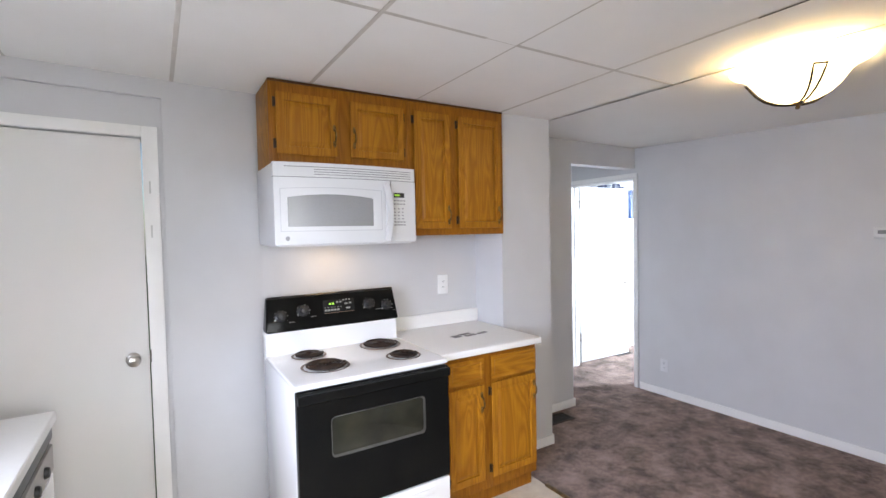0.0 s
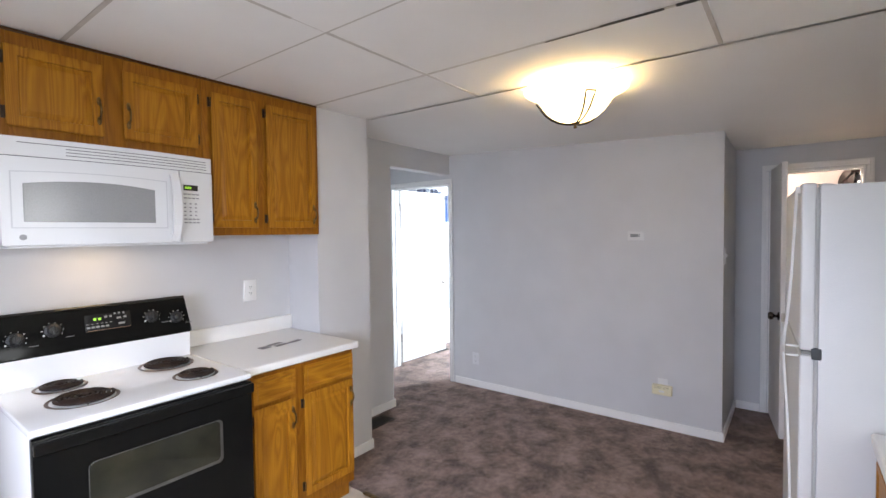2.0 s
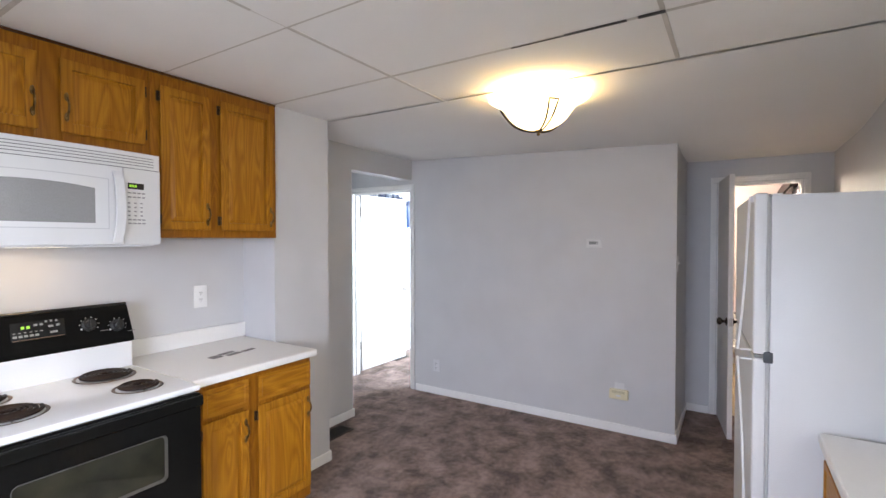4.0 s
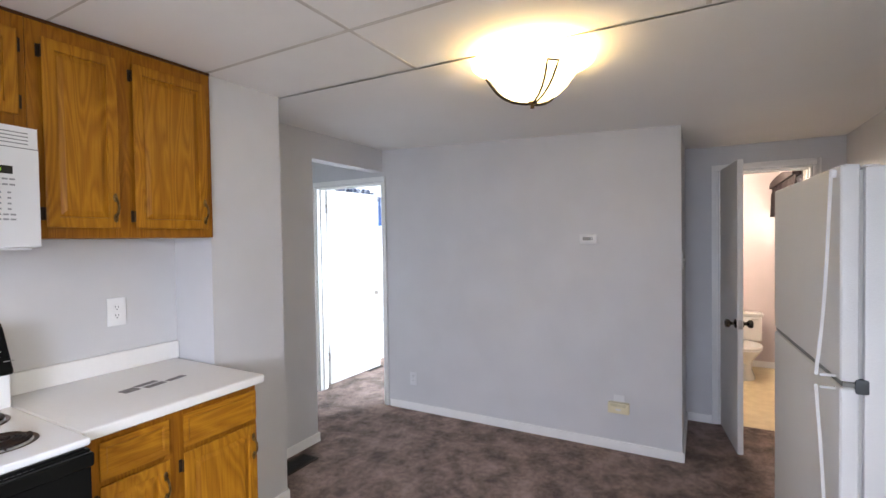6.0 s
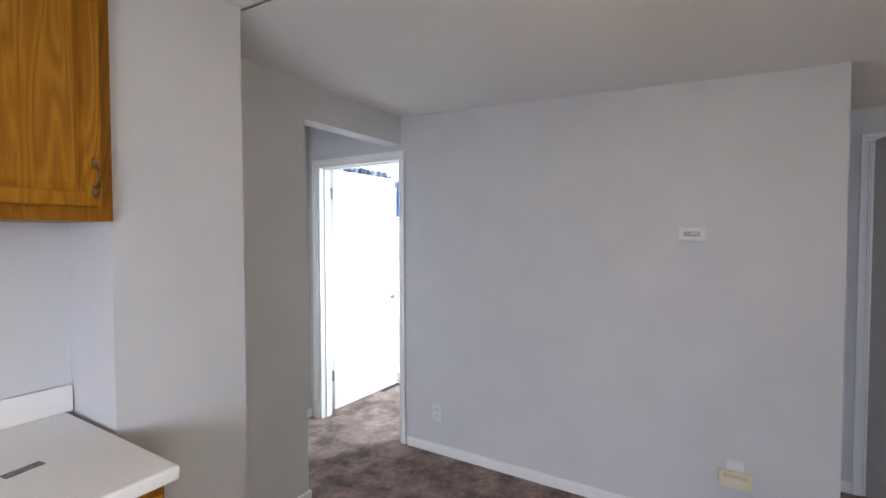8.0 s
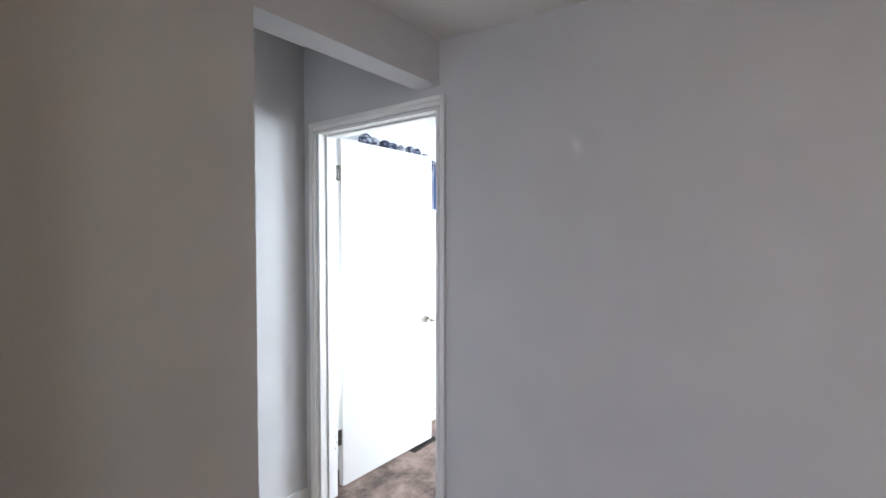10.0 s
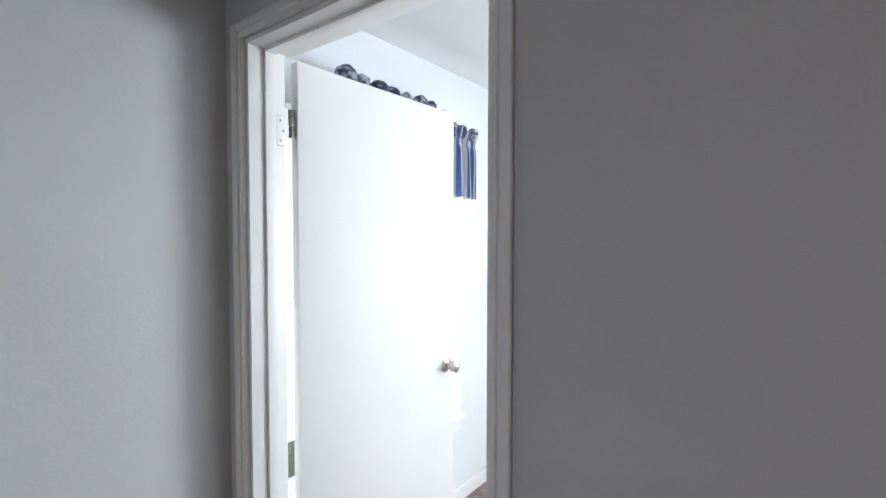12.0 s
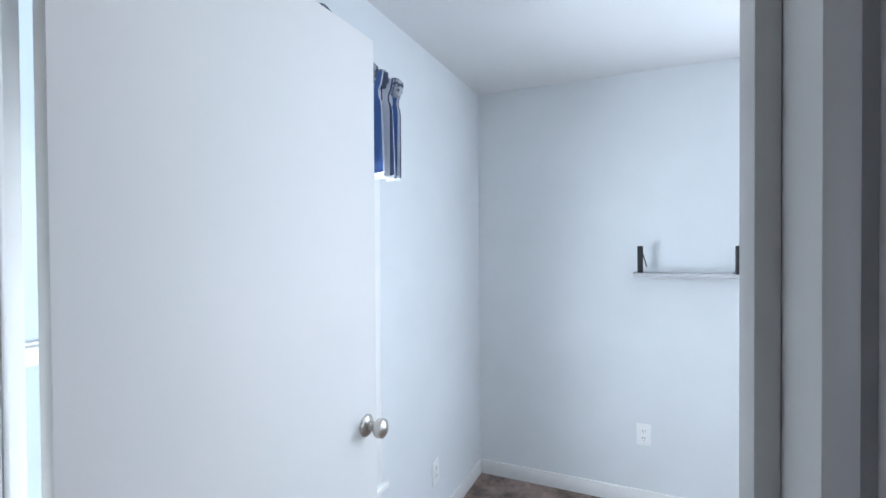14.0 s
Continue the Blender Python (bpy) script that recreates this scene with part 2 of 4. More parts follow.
BLIND = mat("white_blind", (0.82, 0.80, 0.78), 0.5, dark=(0.80, 0.78, 0.76), scale=6)
SHELFPAINT = mat("pale_grey_shelf", (0.50, 0.50, 0.51), 0.45, dark=(0.46, 0.46, 0.47), scale=12)
LCD = mat("thermostat_lcd", (0.30, 0.31, 0.31), 0.12, dark=(0.24, 0.25, 0.25), scale=60, coat=0.5)
GREENLED = glow("green_display", (0.30, 0.62, 0.05), 0.6)
LAMPGLASS = glow("alabaster_glass_lit", (1.0, 0.76, 0.40), 5.0)
GLASS = glass_material("window_glass", (0.95, 0.98, 0.97))
CURTAIN = striped_cloth("striped_valance_cloth", ((0.0, (0.03, 0.05, 0.12)), (0.13, (0.40, 0.42, 0.47)), (0.30, (0.05, 0.115, 0.30)), (0.52, (0.50, 0.52, 0.56)),
                                                  (0.62, (0.04, 0.05, 0.10)), (0.73, (0.42, 0.44, 0.48))), 21.0)
RUFFLE_NAVY = mat("navy_ruffle", (0.035, 0.045, 0.085), 0.9, dark=(0.30, 0.32, 0.36), scale=38, low=0.38, high=0.5, bump=0.4, bump_scale=200)
RUFFLE_GREY = mat("grey_ruffle", (0.36, 0.38, 0.42), 0.9, dark=(0.05, 0.06, 0.10), scale=38, low=0.40, high=0.5, bump=0.4, bump_scale=200)
GRASS = mat("lawn", (0.09, 0.13, 0.04), 0.9, dark=(0.05, 0.08, 0.02), scale=1.5)
COVER = mat("unseen_cover", (0.3, 0.3, 0.3), 0.9, dark=(0.26, 0.26, 0.26), scale=3)


# ---- mesh helpers ----
def bx(x0, x1, y0, y1, z0, z1, bevel=0.0, bm=None, seg=2):
    """A box, bevelled, as a bmesh; added to bm where one is given."""
    one = bmesh.new()
    bmesh.ops.create_cube(one, size=1, matrix=Matrix.LocRotScale(((x0 + x1) / 2, (y0 + y1) / 2, (z0 + z1) / 2), None, (x1 - x0, y1 - y0, z1 - z0)))
    if bevel:
        bmesh.ops.bevel(one, geom=one.edges[:], offset=bevel, segments=seg, affect="EDGES", profile=0.6)
    return one if bm is None else merge(bm, one)


def merge(bm, one, m=None):
    me = bpy.data.meshes.new("joined")
    one.to_mesh(me)
    one.free()
    if m is not None:
        me.transform(m)
    bm.from_mesh(me)
    bpy.data.meshes.remove(me)
    return bm


def lathe(profile, segs=32, bm=None):
    """A turned shape round z from (radius, height) pairs."""
    bm = bm or bmesh.new()
    rings = [[bm.verts.new((max(r, 1e-4) * math.cos(2 * math.pi * i / segs), max(r, 1e-4) * math.sin(2 * math.pi * i / segs), z)) for i in range(segs)] for r, z in profile]
    for a, b in zip(rings, rings[1:]):
        for i in range(segs):
            bm.faces.new((a[i], a[(i + 1) % segs], b[(i + 1) % segs], b[i]))
    return bm


def tube(points, r, segs=8, bm=None, closed=False):
    """A rod of radius r along points."""
    bm = bm or bmesh.new()
    pts = [Vector(p) for p in points]
    n = len(pts)
    rings = []
    for i, p in enumerate(pts):
        a = pts[i - 1] if i or closed else p
        b = pts[(i + 1) % n] if i < n - 1 or closed else p
        d = (b - a).normalized()
        u = d.orthogonal().normalized() if not rings else (last_u - d * last_u.dot(d)).normalized()
        last_u = u
        v = d.cross(u)
        rings.append([bm.verts.new(p + r * (math.cos(2 * math.pi * k / segs) * u + math.sin(2 * math.pi * k / segs) * v)) for k in range(segs)])
    pairs = list(zip(rings, rings[1:])) + ([(rings[-1], rings[0])] if closed else [])
    for a, b in pairs:
        for k in range(segs):
            bm.faces.new((a[k], a[(k + 1) % segs], b[(k + 1) % segs], b[k]))
    if not closed:
        bm.faces.new(rings[0][::-1])
        bm.faces.new(rings[-1])
    return bm


def turned(bm, m):
    bmesh.ops.transform(bm, matrix=m, verts=bm.verts)
    return bm


def mesh_of(name, bm, material, smooth=True):
    """A mesh from bm; moulded fronts keep their flat slopes crisp."""
    bmesh.ops.recalc_face_normals(bm, faces=bm.faces)
    me = bpy.data.meshes.new(name)
    bm.to_mesh(me)
    bm.free()
    me.materials.append(material)
    if smooth:
        me.shade_smooth()
        me.set_sharp_from_angle(angle=radians(9 if name in ("door", "drawer_front") else 35))
    return me


def part(name, bm, material, parent, label=""):
    ob = new(name, mesh_of(name, bm, material))
    ob.parent = parent
    return tagged(ob, label)


def thing(name, m, label, category, group="", kind=""):
    ob = new(name)
    ob.empty_display_size = 0.1
    ob.matrix_world = m
    return tagged(ob, label, category, group, kind)


def structure(name, bm, material, label, category):
    return tagged(new(name, mesh_of(name, bm, material)), label, category, "", "structure")


def wall_boxes(*boxes):
    bm = bmesh.new()
    for b in boxes:
        bx(*b, bm=bm)
    return bm


# ---- the shell ----
TOP = 2.60
XE = 4.028         # dining side of the wall with the thermostat
XB = 4.15          # its bedroom side
XBATH = 4.852      # hall side of the bathroom wall
structure("ground", bx(-60, 60, -60, 60, -0.6, -0.4), GRASS, "flat green lawn around the house", "ground")
backdrop = structure("backdrop_north", bx(2.5, 8.5, 6.0, 6.05, -0.4, 6.0), glow("bright_overcast_distance", (0.68, 0.83, 1.0), 3.0), "bright overcast distance outside the bedroom window", "backdrop")
structure("floor_kitchen", bx(-1.0, 2.06, -0.95, 2.85, -0.12, 0.0), VINYL, "beige sheet vinyl kitchen floor", "floor")
structure("floor_carpet", bx(2.06, 4.89, -0.95, 3.97, -0.12, 0.006), CARPET, "mottled taupe cut-pile carpet", "carpet")
structure("floor_bedroom", bx(4.89, 6.67, 0.52, 3.97, -0.12, 0.006), CARPET, "mottled taupe carpet of the bedroom", "carpet")
structure("floor_bathroom", bx(4.89, 7.02, -0.58, 0.52, -0.12, 0.002), BATHVINYL, "tan sheet vinyl bathroom floor", "floor")
structure("threshold_strip", bx(2.045, 2.075, -0.80, 2.02, 0.0, 0.010, 0.004), BRASS, "worn metal strip at the carpet's edge", "trim")

BEND, SKEW = 0.59, 0.09


def askew(bm):
    """West of the range the kitchen wall runs out of square."""
    for v in bm.verts:
        v.co.y -= SKEW * max(0.0, BEND - v.co.x)
    return bm


structure("wall_north", askew(wall_boxes(
    (BEND, 2.052, 2.70, 2.86, 0, TOP), (0.142, BEND, 2.70, 2.86, 0, TOP), (-1.0, 0.142, 2.70, 2.86, 2.238, TOP),
    (-1.0, -0.71, 2.722, 2.86, 0, 2.238), (-0.71, 0.056, 2.722, 2.86, 2.040, 2.238), (0.056, 0.142, 2.722, 2.86, 0, 2.238))),
    WALL, "pale grey painted kitchen wall behind the range", "wall")
structure("wall_column", wall_boxes((2.052, 2.489, 2.395, 2.86, 0, TOP)), WALL, "pale grey boxed column beside the counter", "wall")
structure("wall_dining_north", wall_boxes((2.489, 3.161, 2.811, 2.93, 0, TOP)), WALL, "pale grey painted wall beside the recess", "wall")
structure("header_beam", wall_boxes((3.161, XE, 2.811, 2.93, 2.121, TOP)), WALL, "pale grey header over the recess", "wall")
structure("wall_recess_west", wall_boxes((3.04, 3.161, 2.93, 3.86, 0, TOP)), WALL, "pale grey side wall of the recess", "wall")
structure("wall_recess_north", wall_boxes((3.161, XE, 3.738, 3.86, 0, TOP)), WALL, "pale grey back wall of the recess", "wall")
D0, D1, DH = 2.820, 3.627, 2.034   # bedroom doorway
structure("wall_east", wall_boxes((XE, XB, 0.407, D0, 0, TOP), (XE, XB, D0, D1, DH, TOP), (XE, XB, D1, D1 + 0.045, DH, TOP), (XE, XB, D1 + 0.045, 3.86, 0, TOP)), WALL,
          "pale grey wall with a thermostat", "wall")
structure("wall_hall_north", wall_boxes((XB, XBATH + 0.10, 0.407, 0.50, 0, TOP)), WALL, "pale grey wall at the hall's end", "wall")
B0, B1, BH = -0.408, 0.172, 2.0    # bathroom doorway
structure("wall_bathroom_front", wall_boxes((XBATH, XBATH + 0.1, B1, 0.407, 0, TOP), (XBATH, XBATH + 0.1, B0, B1, BH, TOP), (XBATH, XBATH + 0.1, -0.72, B0, 0, TOP)), WALL,
          "pale grey wall around the bathroom door", "wall")
structure("wall_hall_south", wall_boxes((2.96, XBATH, -0.72, -0.60, 0, TOP)), WALL, "pale grey south wall of the hall", "wall")
structure("wall_south", wall_boxes((-1.0, -0.22, -0.92, -0.80, 0, TOP), (0.92, 2.96, -0.92, -0.80, 0, TOP), (-0.22, 0.92, -0.92, -0.80, 0, 1.06), (-0.22, 0.92, -0.92, -0.80, 1.94, TOP)),
          WALL, "pale grey kitchen wall with the sink window", "wall")
structure("wall_west", wall_boxes((-1.0, -0.88, -0.80, -0.08, 0, TOP), (-1.0, -0.88, 1.18, 2.70, 0, TOP), (-1.0, -0.88, -0.08, 1.18, 0, 0.96), (-1.0, -0.88, -0.08, 1.18, 1.94, TOP)),
          WALL, "pale grey west wall of the kitchen", "wall")
# bedroom
W0, W1, WZ0, WZ1 = 4.262, 5.318, 0.50, 1.95
E0, E1 = 0.85, 2.05
structure("wall_bedroom_north", wall_boxes((XB, W0, 3.845, 3.97, 0, TOP), (W1, 6.67, 3.845, 3.97, 0, TOP), (W0, W1, 3.845, 3.97, 0, WZ0), (W0, W1, 3.845, 3.97, WZ1, TOP)),
          BEDWALL, "white painted bedroom wall with a window", "wall")
structure("wall_bedroom_east", wall_boxes((6.545, 6.67, 0.50, E0, 0, TOP), (6.545, 6.67, E1, 3.845, 0, TOP), (6.545, 6.67, E0, E1, 0, 0.85), (6.545, 6.67, E0, E1, 1.95, TOP)),
          BEDWALL, "white painted bedroom wall with a shelf", "wall")
structure("wall_bedroom_south", wall_boxes((XB, 6.545, 0.50, 0.56, 0, TOP)), BEDWALL, "white painted bedroom wall", "wall")
structure("wall_bedroom_west", wall_boxes((XB, XB + 0.012, 0.56, D0, 0, TOP), (XB, XB + 0.012, D0, D1, DH, TOP), (XB, XB + 0.012, D1, D1 + 0.045, DH, TOP), (XB, XB + 0.012, D1 + 0.045, 3.845, 0, TOP)), BEDWALL, "white painted bedroom side of the dining wall", "wall")
# bathroom
structure("wall_bathroom_south", wall_boxes((XBATH + 0.1, 5.48, -0.58, -0.46, 0, TOP), (5.48, 6.80, -0.58, -0.46, 0, 1.28), (5.48, 6.80, -0.58, -0.46, 1.98, TOP), (6.80, 6.90, -0.58, -0.46, 0, TOP)),
          BATHWALL, "dusty pink bathroom wall with a window", "wall")
structure("wall_bathroom_east", wall_boxes((6.90, 7.02, -0.58, 0.50, 0, TOP)), BATHWALL, "dusty pink bathroom wall behind the toilet", "wall")
structure("wall_bathroom_north", wall_boxes((XBATH + 0.1, 6.90, 0.40, 0.49, 0, TOP)), BATHWALL, "dusty pink bathroom wall", "wall")
structure("wall_bathroom_west", wall_boxes((XBATH + 0.1, XBATH + 0.11, B1 + 0.06, 0.40, 0, TOP), (XBATH + 0.1, XBATH + 0.11, B0, B1, BH + 0.06, TOP)), BATHWALL, "dusty pink inside of the door wall", "wall")


# ---- ceilings ----
def dining_height(x, y):
    """The drywall ceiling sags towards the hall."""
    u = min(max((x - 2.56) / 1.47, 0), 1.25)
    west = 2.3255
    east = 2.316 + 0.037 * min(y - 2.83, 0)
    return max(west * (1 - u) + east * u, 2.195)


def ceiling_edge(y):
    """Where the kitchen's tiles meet the drywall."""
    return 2.556 - 0.0277 * (max(y, 0.0) - 0.27)


bm = bmesh.new()
for ya, yb, x_end, nx, ny in ((-0.75, 0.45, 5.0, 20, 8), (0.45, 2.90, 4.09, 14, 16)):
    for z_off in (0.0, 0.05):
        grid = []
        for i in range(nx + 1):
            ridge = []
            for j in range(ny + 1):
                y = ya + (yb - ya) * j / ny
                x0 = ceiling_edge(y) - 0.0015
                x = x0 + (x_end - x0) * i / nx
                ridge.append(bm.verts.new((x, y, dining_height(x, y) + z_off)))
            grid.append(ridge)
        for i in range(nx):
            for j in range(ny):
                bm.faces.new((grid[i][j], grid[i + 1][j], grid[i + 1][j + 1], grid[i][j + 1]))
structure("ceiling_dining", bm, CEIL, "off-white drywall ceiling, slightly sagging", "ceiling")
structure("ceiling_recess", wall_boxes((3.05, XE + 0.06, 2.92, 3.85, 2.508, 2.56)), CEIL, "off-white ceiling of the recess", "ceiling")
KZ = 2.326
xs = [-1.03, -0.42, 0.19, 0.80, 1.410, 2.040, 2.545]
ys = [-2.17, -0.95, 0.27, 1.49, 2.71]
bm = bmesh.new()
for i in range(len(xs) - 1):
    for j in range(1, len(ys) - 1):
        x0, x1, y0, y1 = xs[i] + 0.002, xs[i + 1] - 0.002, ys[j] + 0.002, ys[j + 1] - 0.002
        tilt = 0.004 * ((i * 7 + j * 3) % 3 - 1)
        b = bx(x0, x1, y0, y1, KZ + 0.0015, KZ + 0.016)
        for v in b.verts:
            v.co.z += tilt * (0.5 if v.co.x > (x0 + x1) / 2 else 0.0)
            if i == len(xs) - 2 and v.co.x > x1 - 0.01:
                v.co.x = ceiling_edge(v.co.y) - 0.003
        merge(bm, b)
structure("ceiling_kitchen", bm, TILE, "white drop ceiling of long lay-in tiles", "ceiling")
bm = bmesh.new()
for x in xs[1:-1]:
    bx(x - 0.009, x + 0.009, -0.80, 2.70, KZ, KZ + 0.003, 0.001, bm, 1)
for y in ys[1:-1]:
    for a, b in zip(xs, xs[1:]):
        bx(a + 0.0095, b - 0.0095, y - 0.009, y + 0.009, KZ, KZ + 0.003, 0.001, bm, 1)
structure("ceiling_grid", bm, TBAR, "thin cream metal grid of the drop ceiling", "ceiling grid")
gap = wall_boxes((2.024, 2.046, 0.262, 0.352, KZ - 0.0025, KZ - 0.0005), (2.028, 2.045, 0.392, 0.62, KZ - 0.0025, KZ - 0.0005), (2.036, 2.044, 0.62, 0.85, KZ - 0.0025, KZ - 0.0005))
for k in range(1, 12):
    y0, y1 = 0.14 + k * 0.188, 0.14 + (k + 1) * 0.188
    w = 0.0004 + 0.0003 * (k > 3) + 0.0008 * (k in (6, 8, 9, 10))
    seam = bx(-w, w, y0, y1, KZ - 0.0018, KZ - 0.0012)
    for v in seam.verts:
        v.co.x += ceiling_edge(v.co.y)
    merge(gap, seam)
structure("ceiling_gap", gap,
          SLOT, "dark open gap beside a ceiling tile", "ceiling gap")
structure("ceiling_bedroom", wall_boxes((XB, 6.67, 0.50, 3.97, 2.336, 2.40)), BEDCEIL, "white bedroom ceiling", "ceiling")
structure("ceiling_bathroom", wall_boxes((XBATH + 0.1, 7.02, -0.58, 0.50, 2.19, 2.27)), CEIL, "white bathroom ceiling", "ceiling")
# unseen slab added to shut the sky out above the ceilings
structure("roof", wall_boxes((-1.2, 7.2, -1.1, 4.1, TOP, TOP + 0.08)), COVER, "unseen flat cover that keeps the ceiling void dark", "roof")


# ---- baseboards, trim ----
def base_x(name, x0, x1, y, side, high=0.072):
    """A baseboard along x; side -1: its face looks to -y."""
    b = bx(x0, x1, min(y, y + side * 0.013), max(y, y + side * 0.013), 0.0, high, 0.004)
    structure(name, b, TRIM, "white painted wooden baseboard", "baseboard")


def base_y(name, y0, y1, x, side, high=0.072):
    b = bx(min(x, x + side * 0.013), max(x, x + side * 0.013), y0, y1, 0.0, high, 0.004)
    structure(name, b, TRIM, "white painted wooden baseboard", "baseboard")


structure("baseboard_north", askew(bx(0.146, 0.555, 2.687, 2.70, 0.0, 0.072, 0.004)), TRIM, "white painted wooden baseboard", "baseboard")
base_x("baseboard_column", 2.075, 2.497, 2.395, -1)
base_y("baseboard_column_side", 2.396, 2.811, 2.489, 1)
base_x("baseboard_dining", 2.503, 3.174, 2.811, -1)
base_y("baseboard_recess_west", 2.812, 3.738, 3.161, 1)
base_x("baseboard_recess_north", 3.175, XE, 3.738, -1)
base_y("baseboard_east", 0.394, D0 - 0.062, XE, -1)
base_x("baseboard_hall_end", XE - 0.012, XBATH - 0.013, 0.407, -1)
base_y("baseboard_bathroom_front", B1 + 0.052, 0.393, XBATH, -1)
base_x("baseboard_hall_south", 2.97, XBATH, -0.60, 1)
base_x("baseboard_bedroom_north", XB + 0.02, 6.531, 3.845, -1, 0.090)
base_y("baseboard_bedroom_east", 0.57, 3.831, 6.545, -1, 0.090)
base_x("baseboard_bathroom_south", XBATH + 0.12, 6.886, -0.46, 1)
base_y("baseboard_bathroom_east", -0.446, 0.40, 6.90, -1)


def casing_y(name, x, side, y0, y1, zt, w=0.060, t=0.016, w_far=None, w_head=None):
    """A door casing on a wall x = const, with a moulded edge."""
    ob = thing(name, pose(0, 0, 0), "white painted wooden door casing", "door casing", kind="structure")
    xa, xb = min(x, x + side * t), max(x, x + side * t)
    xc, xd = min(x, x + side * t * 0.6), max(x, x + side * t * 0.6)
    w1, wh = w_far or w, w_head or w
    for ya, yb, wd in ((y0 - w, y0 - 0.004, w), (y1 + 0.004, y1 + w1, w1)):
        far = ya > (y0 + y1) / 2
        b = bx(xc, xd, ya, yb, 0, zt, 0.002)
        bx(xa, xb, (yb - wd * 0.5) if far else ya, yb if far else ya + wd * 0.5, 0, zt + wh, 0.004, b)
        bx(xa, xb, (ya + 0.004) if far else (yb - 0.012), (ya + 0.012) if far else (yb - 0.004), 0, zt, 0.003, b)
        part("casing_leg", b, TRIM, ob)
    b = bx(xc, xd, y0 - w * 0.5, y1 + w1 * 0.5, zt + 0.004, zt + wh * 0.6, 0.002)
    bx(xa, xb, y0 - w * 0.5, y1 + w1 * 0.5, zt + wh * 0.5, zt + wh, 0.004, b)
    part("casing_head", b, TRIM, ob)
    return ob


def jamb_y(name, x0, x1, y0, y1, zt, stop_x, south=0.012, short=0.0):
    ob = thing(name, pose(0, 0, 0), "white painted door frame with a stop", "door frame", kind="structure")
    part("jamb_post", bx(x0, x1, y0, y0 + south, 0, zt, 0.001), TRIM, ob)
    part("jamb_post", bx(x0, x1 - short, y1 - 0.012, y1, 0, zt, 0.001), TRIM, ob)
    part("jamb_head", bx(x0, x1, y0 + south, y1 - 0.012, zt - 0.014, zt, 0.001), TRIM, ob)
    for nm, b in (("stop", bx(stop_x, stop_x + 0.035, y0 + south, y0 + south + 0.010, 0, zt - 0.014, 0.002)), ("stop", bx(stop_x, stop_x + 0.035, y1 - 0.022, y1 - 0.012, 0, zt - 0.014, 0.002)),
                  ("stop", bx(stop_x, stop_x + 0.035, y0 + south + 0.010, y1 - 0.022, zt - 0.024, zt - 0.014, 0.002))):
        part(nm, b, TRIM, ob)
    return ob


casing_y("casing_bedroom_door", XE, -1, D0, D1, DH, 0.044, w_far=0.058, w_head=0.046)
casing_y("casing_bedroom_door_inside", XB + 0.012, 1, D0, D1 + 0.030, DH, t=0.009)
ob = jamb_y("frame_bedroom_door", XE - 0.002, XB + 0.014, D0, D1, DH, XE + 0.045, south=0.010, short=0.022)
for z in (1.795, 0.315):
    leaf_ = part("hinge_leaf", bx(XB - 0.039, XB - 0.010, D1 - 0.0150, D1 - 0.0118, z - 0.045, z + 0.045, 0.001), mat("painted_hinge", (0.52, 0.51, 0.49), 0.45, dark=(0.40, 0.39, 0.37), scale=70) if z > 1 else bpy.data.materials["painted_hinge"], ob, "painted-over hinge leaf")
    part("paint", bx(XB - 0.0375, XB - 0.010, D1 - 0.0158, D1 - 0.0148, z - 0.0435, z + 0.0435, 0.0003), TRIM, leaf_)
    for dz in (-0.030, 0.0, 0.030):
        screw = lathe([(0.0001, 0), (0.0035, 0), (0.0028, 0.0012), (0.0001, 0.0014)], 10)
        part("screw", turned(screw, Matrix.Translation((XB - 0.026 + 0.010 * (dz == 0), D1 - 0.0157, z + dz)) @ Matrix.Rotation(radians(90), 4, "X")), WORNSTEEL, leaf_)
casing_y("casing_bathroom_door", XBATH, -1, B0, B1, BH, 0.050)
jamb_y("frame_bathroom_door", XBATH - 0.002, XBATH + 0.112, B0, B1, BH, XBATH + 0.05)
ob = thing("casing_kitchen_door", pose(0, 0, 0), "white painted wooden door casing", "door casing", kind="structure")
for xa, xb in ((-0.772, -0.712), (0.054, 0.120)):
    part("casing_leg", askew(bx(xa, xb, 2.704, 2.722, 0, 2.095, 0.004)), TRIM, ob)
part("casing_head", askew(bx(-0.712, 0.054, 2.704, 2.722, 2.042, 2.095, 0.004)), TRIM, ob)
WORNPAINT = mat("worn_paint", (0.6, 0.59, 0.57), 0.5, dark=(0.52, 0.51, 0.49), scale=40)
for z in (1.80, 1.585):
    part("screw_patch", askew(bx(0.078, 0.085, 2.7025, 2.7045, z - 0.03, z + 0.03, 0.0005)), WORNPAINT, ob)
part("strike_plate", askew(bx(0.0525, 0.0585, 2.7030, 2.7060, 0.945, 1.005, 0.0008)), WORNSTEEL, ob, "worn steel strike plate")


# ---- doors ----
def knob_mesh(axis):
    """A round door knob with its rose, standing out along axis (y)."""
    b = lathe([(0.0001, 0.0), (0.032, 0.0), (0.032, 0.004), (0.026, 0.009), (0.012, 0.012), (0.011, 0.026), (0.016, 0.032), (0.026, 0.040), (0.0285, 0.050),
               (0.0265, 0.060), (0.018, 0.066), (0.0001, 0.068)], 24)
    return turned(b, Matrix.Rotation(radians(90 if axis < 0 else -90), 4, "X"))


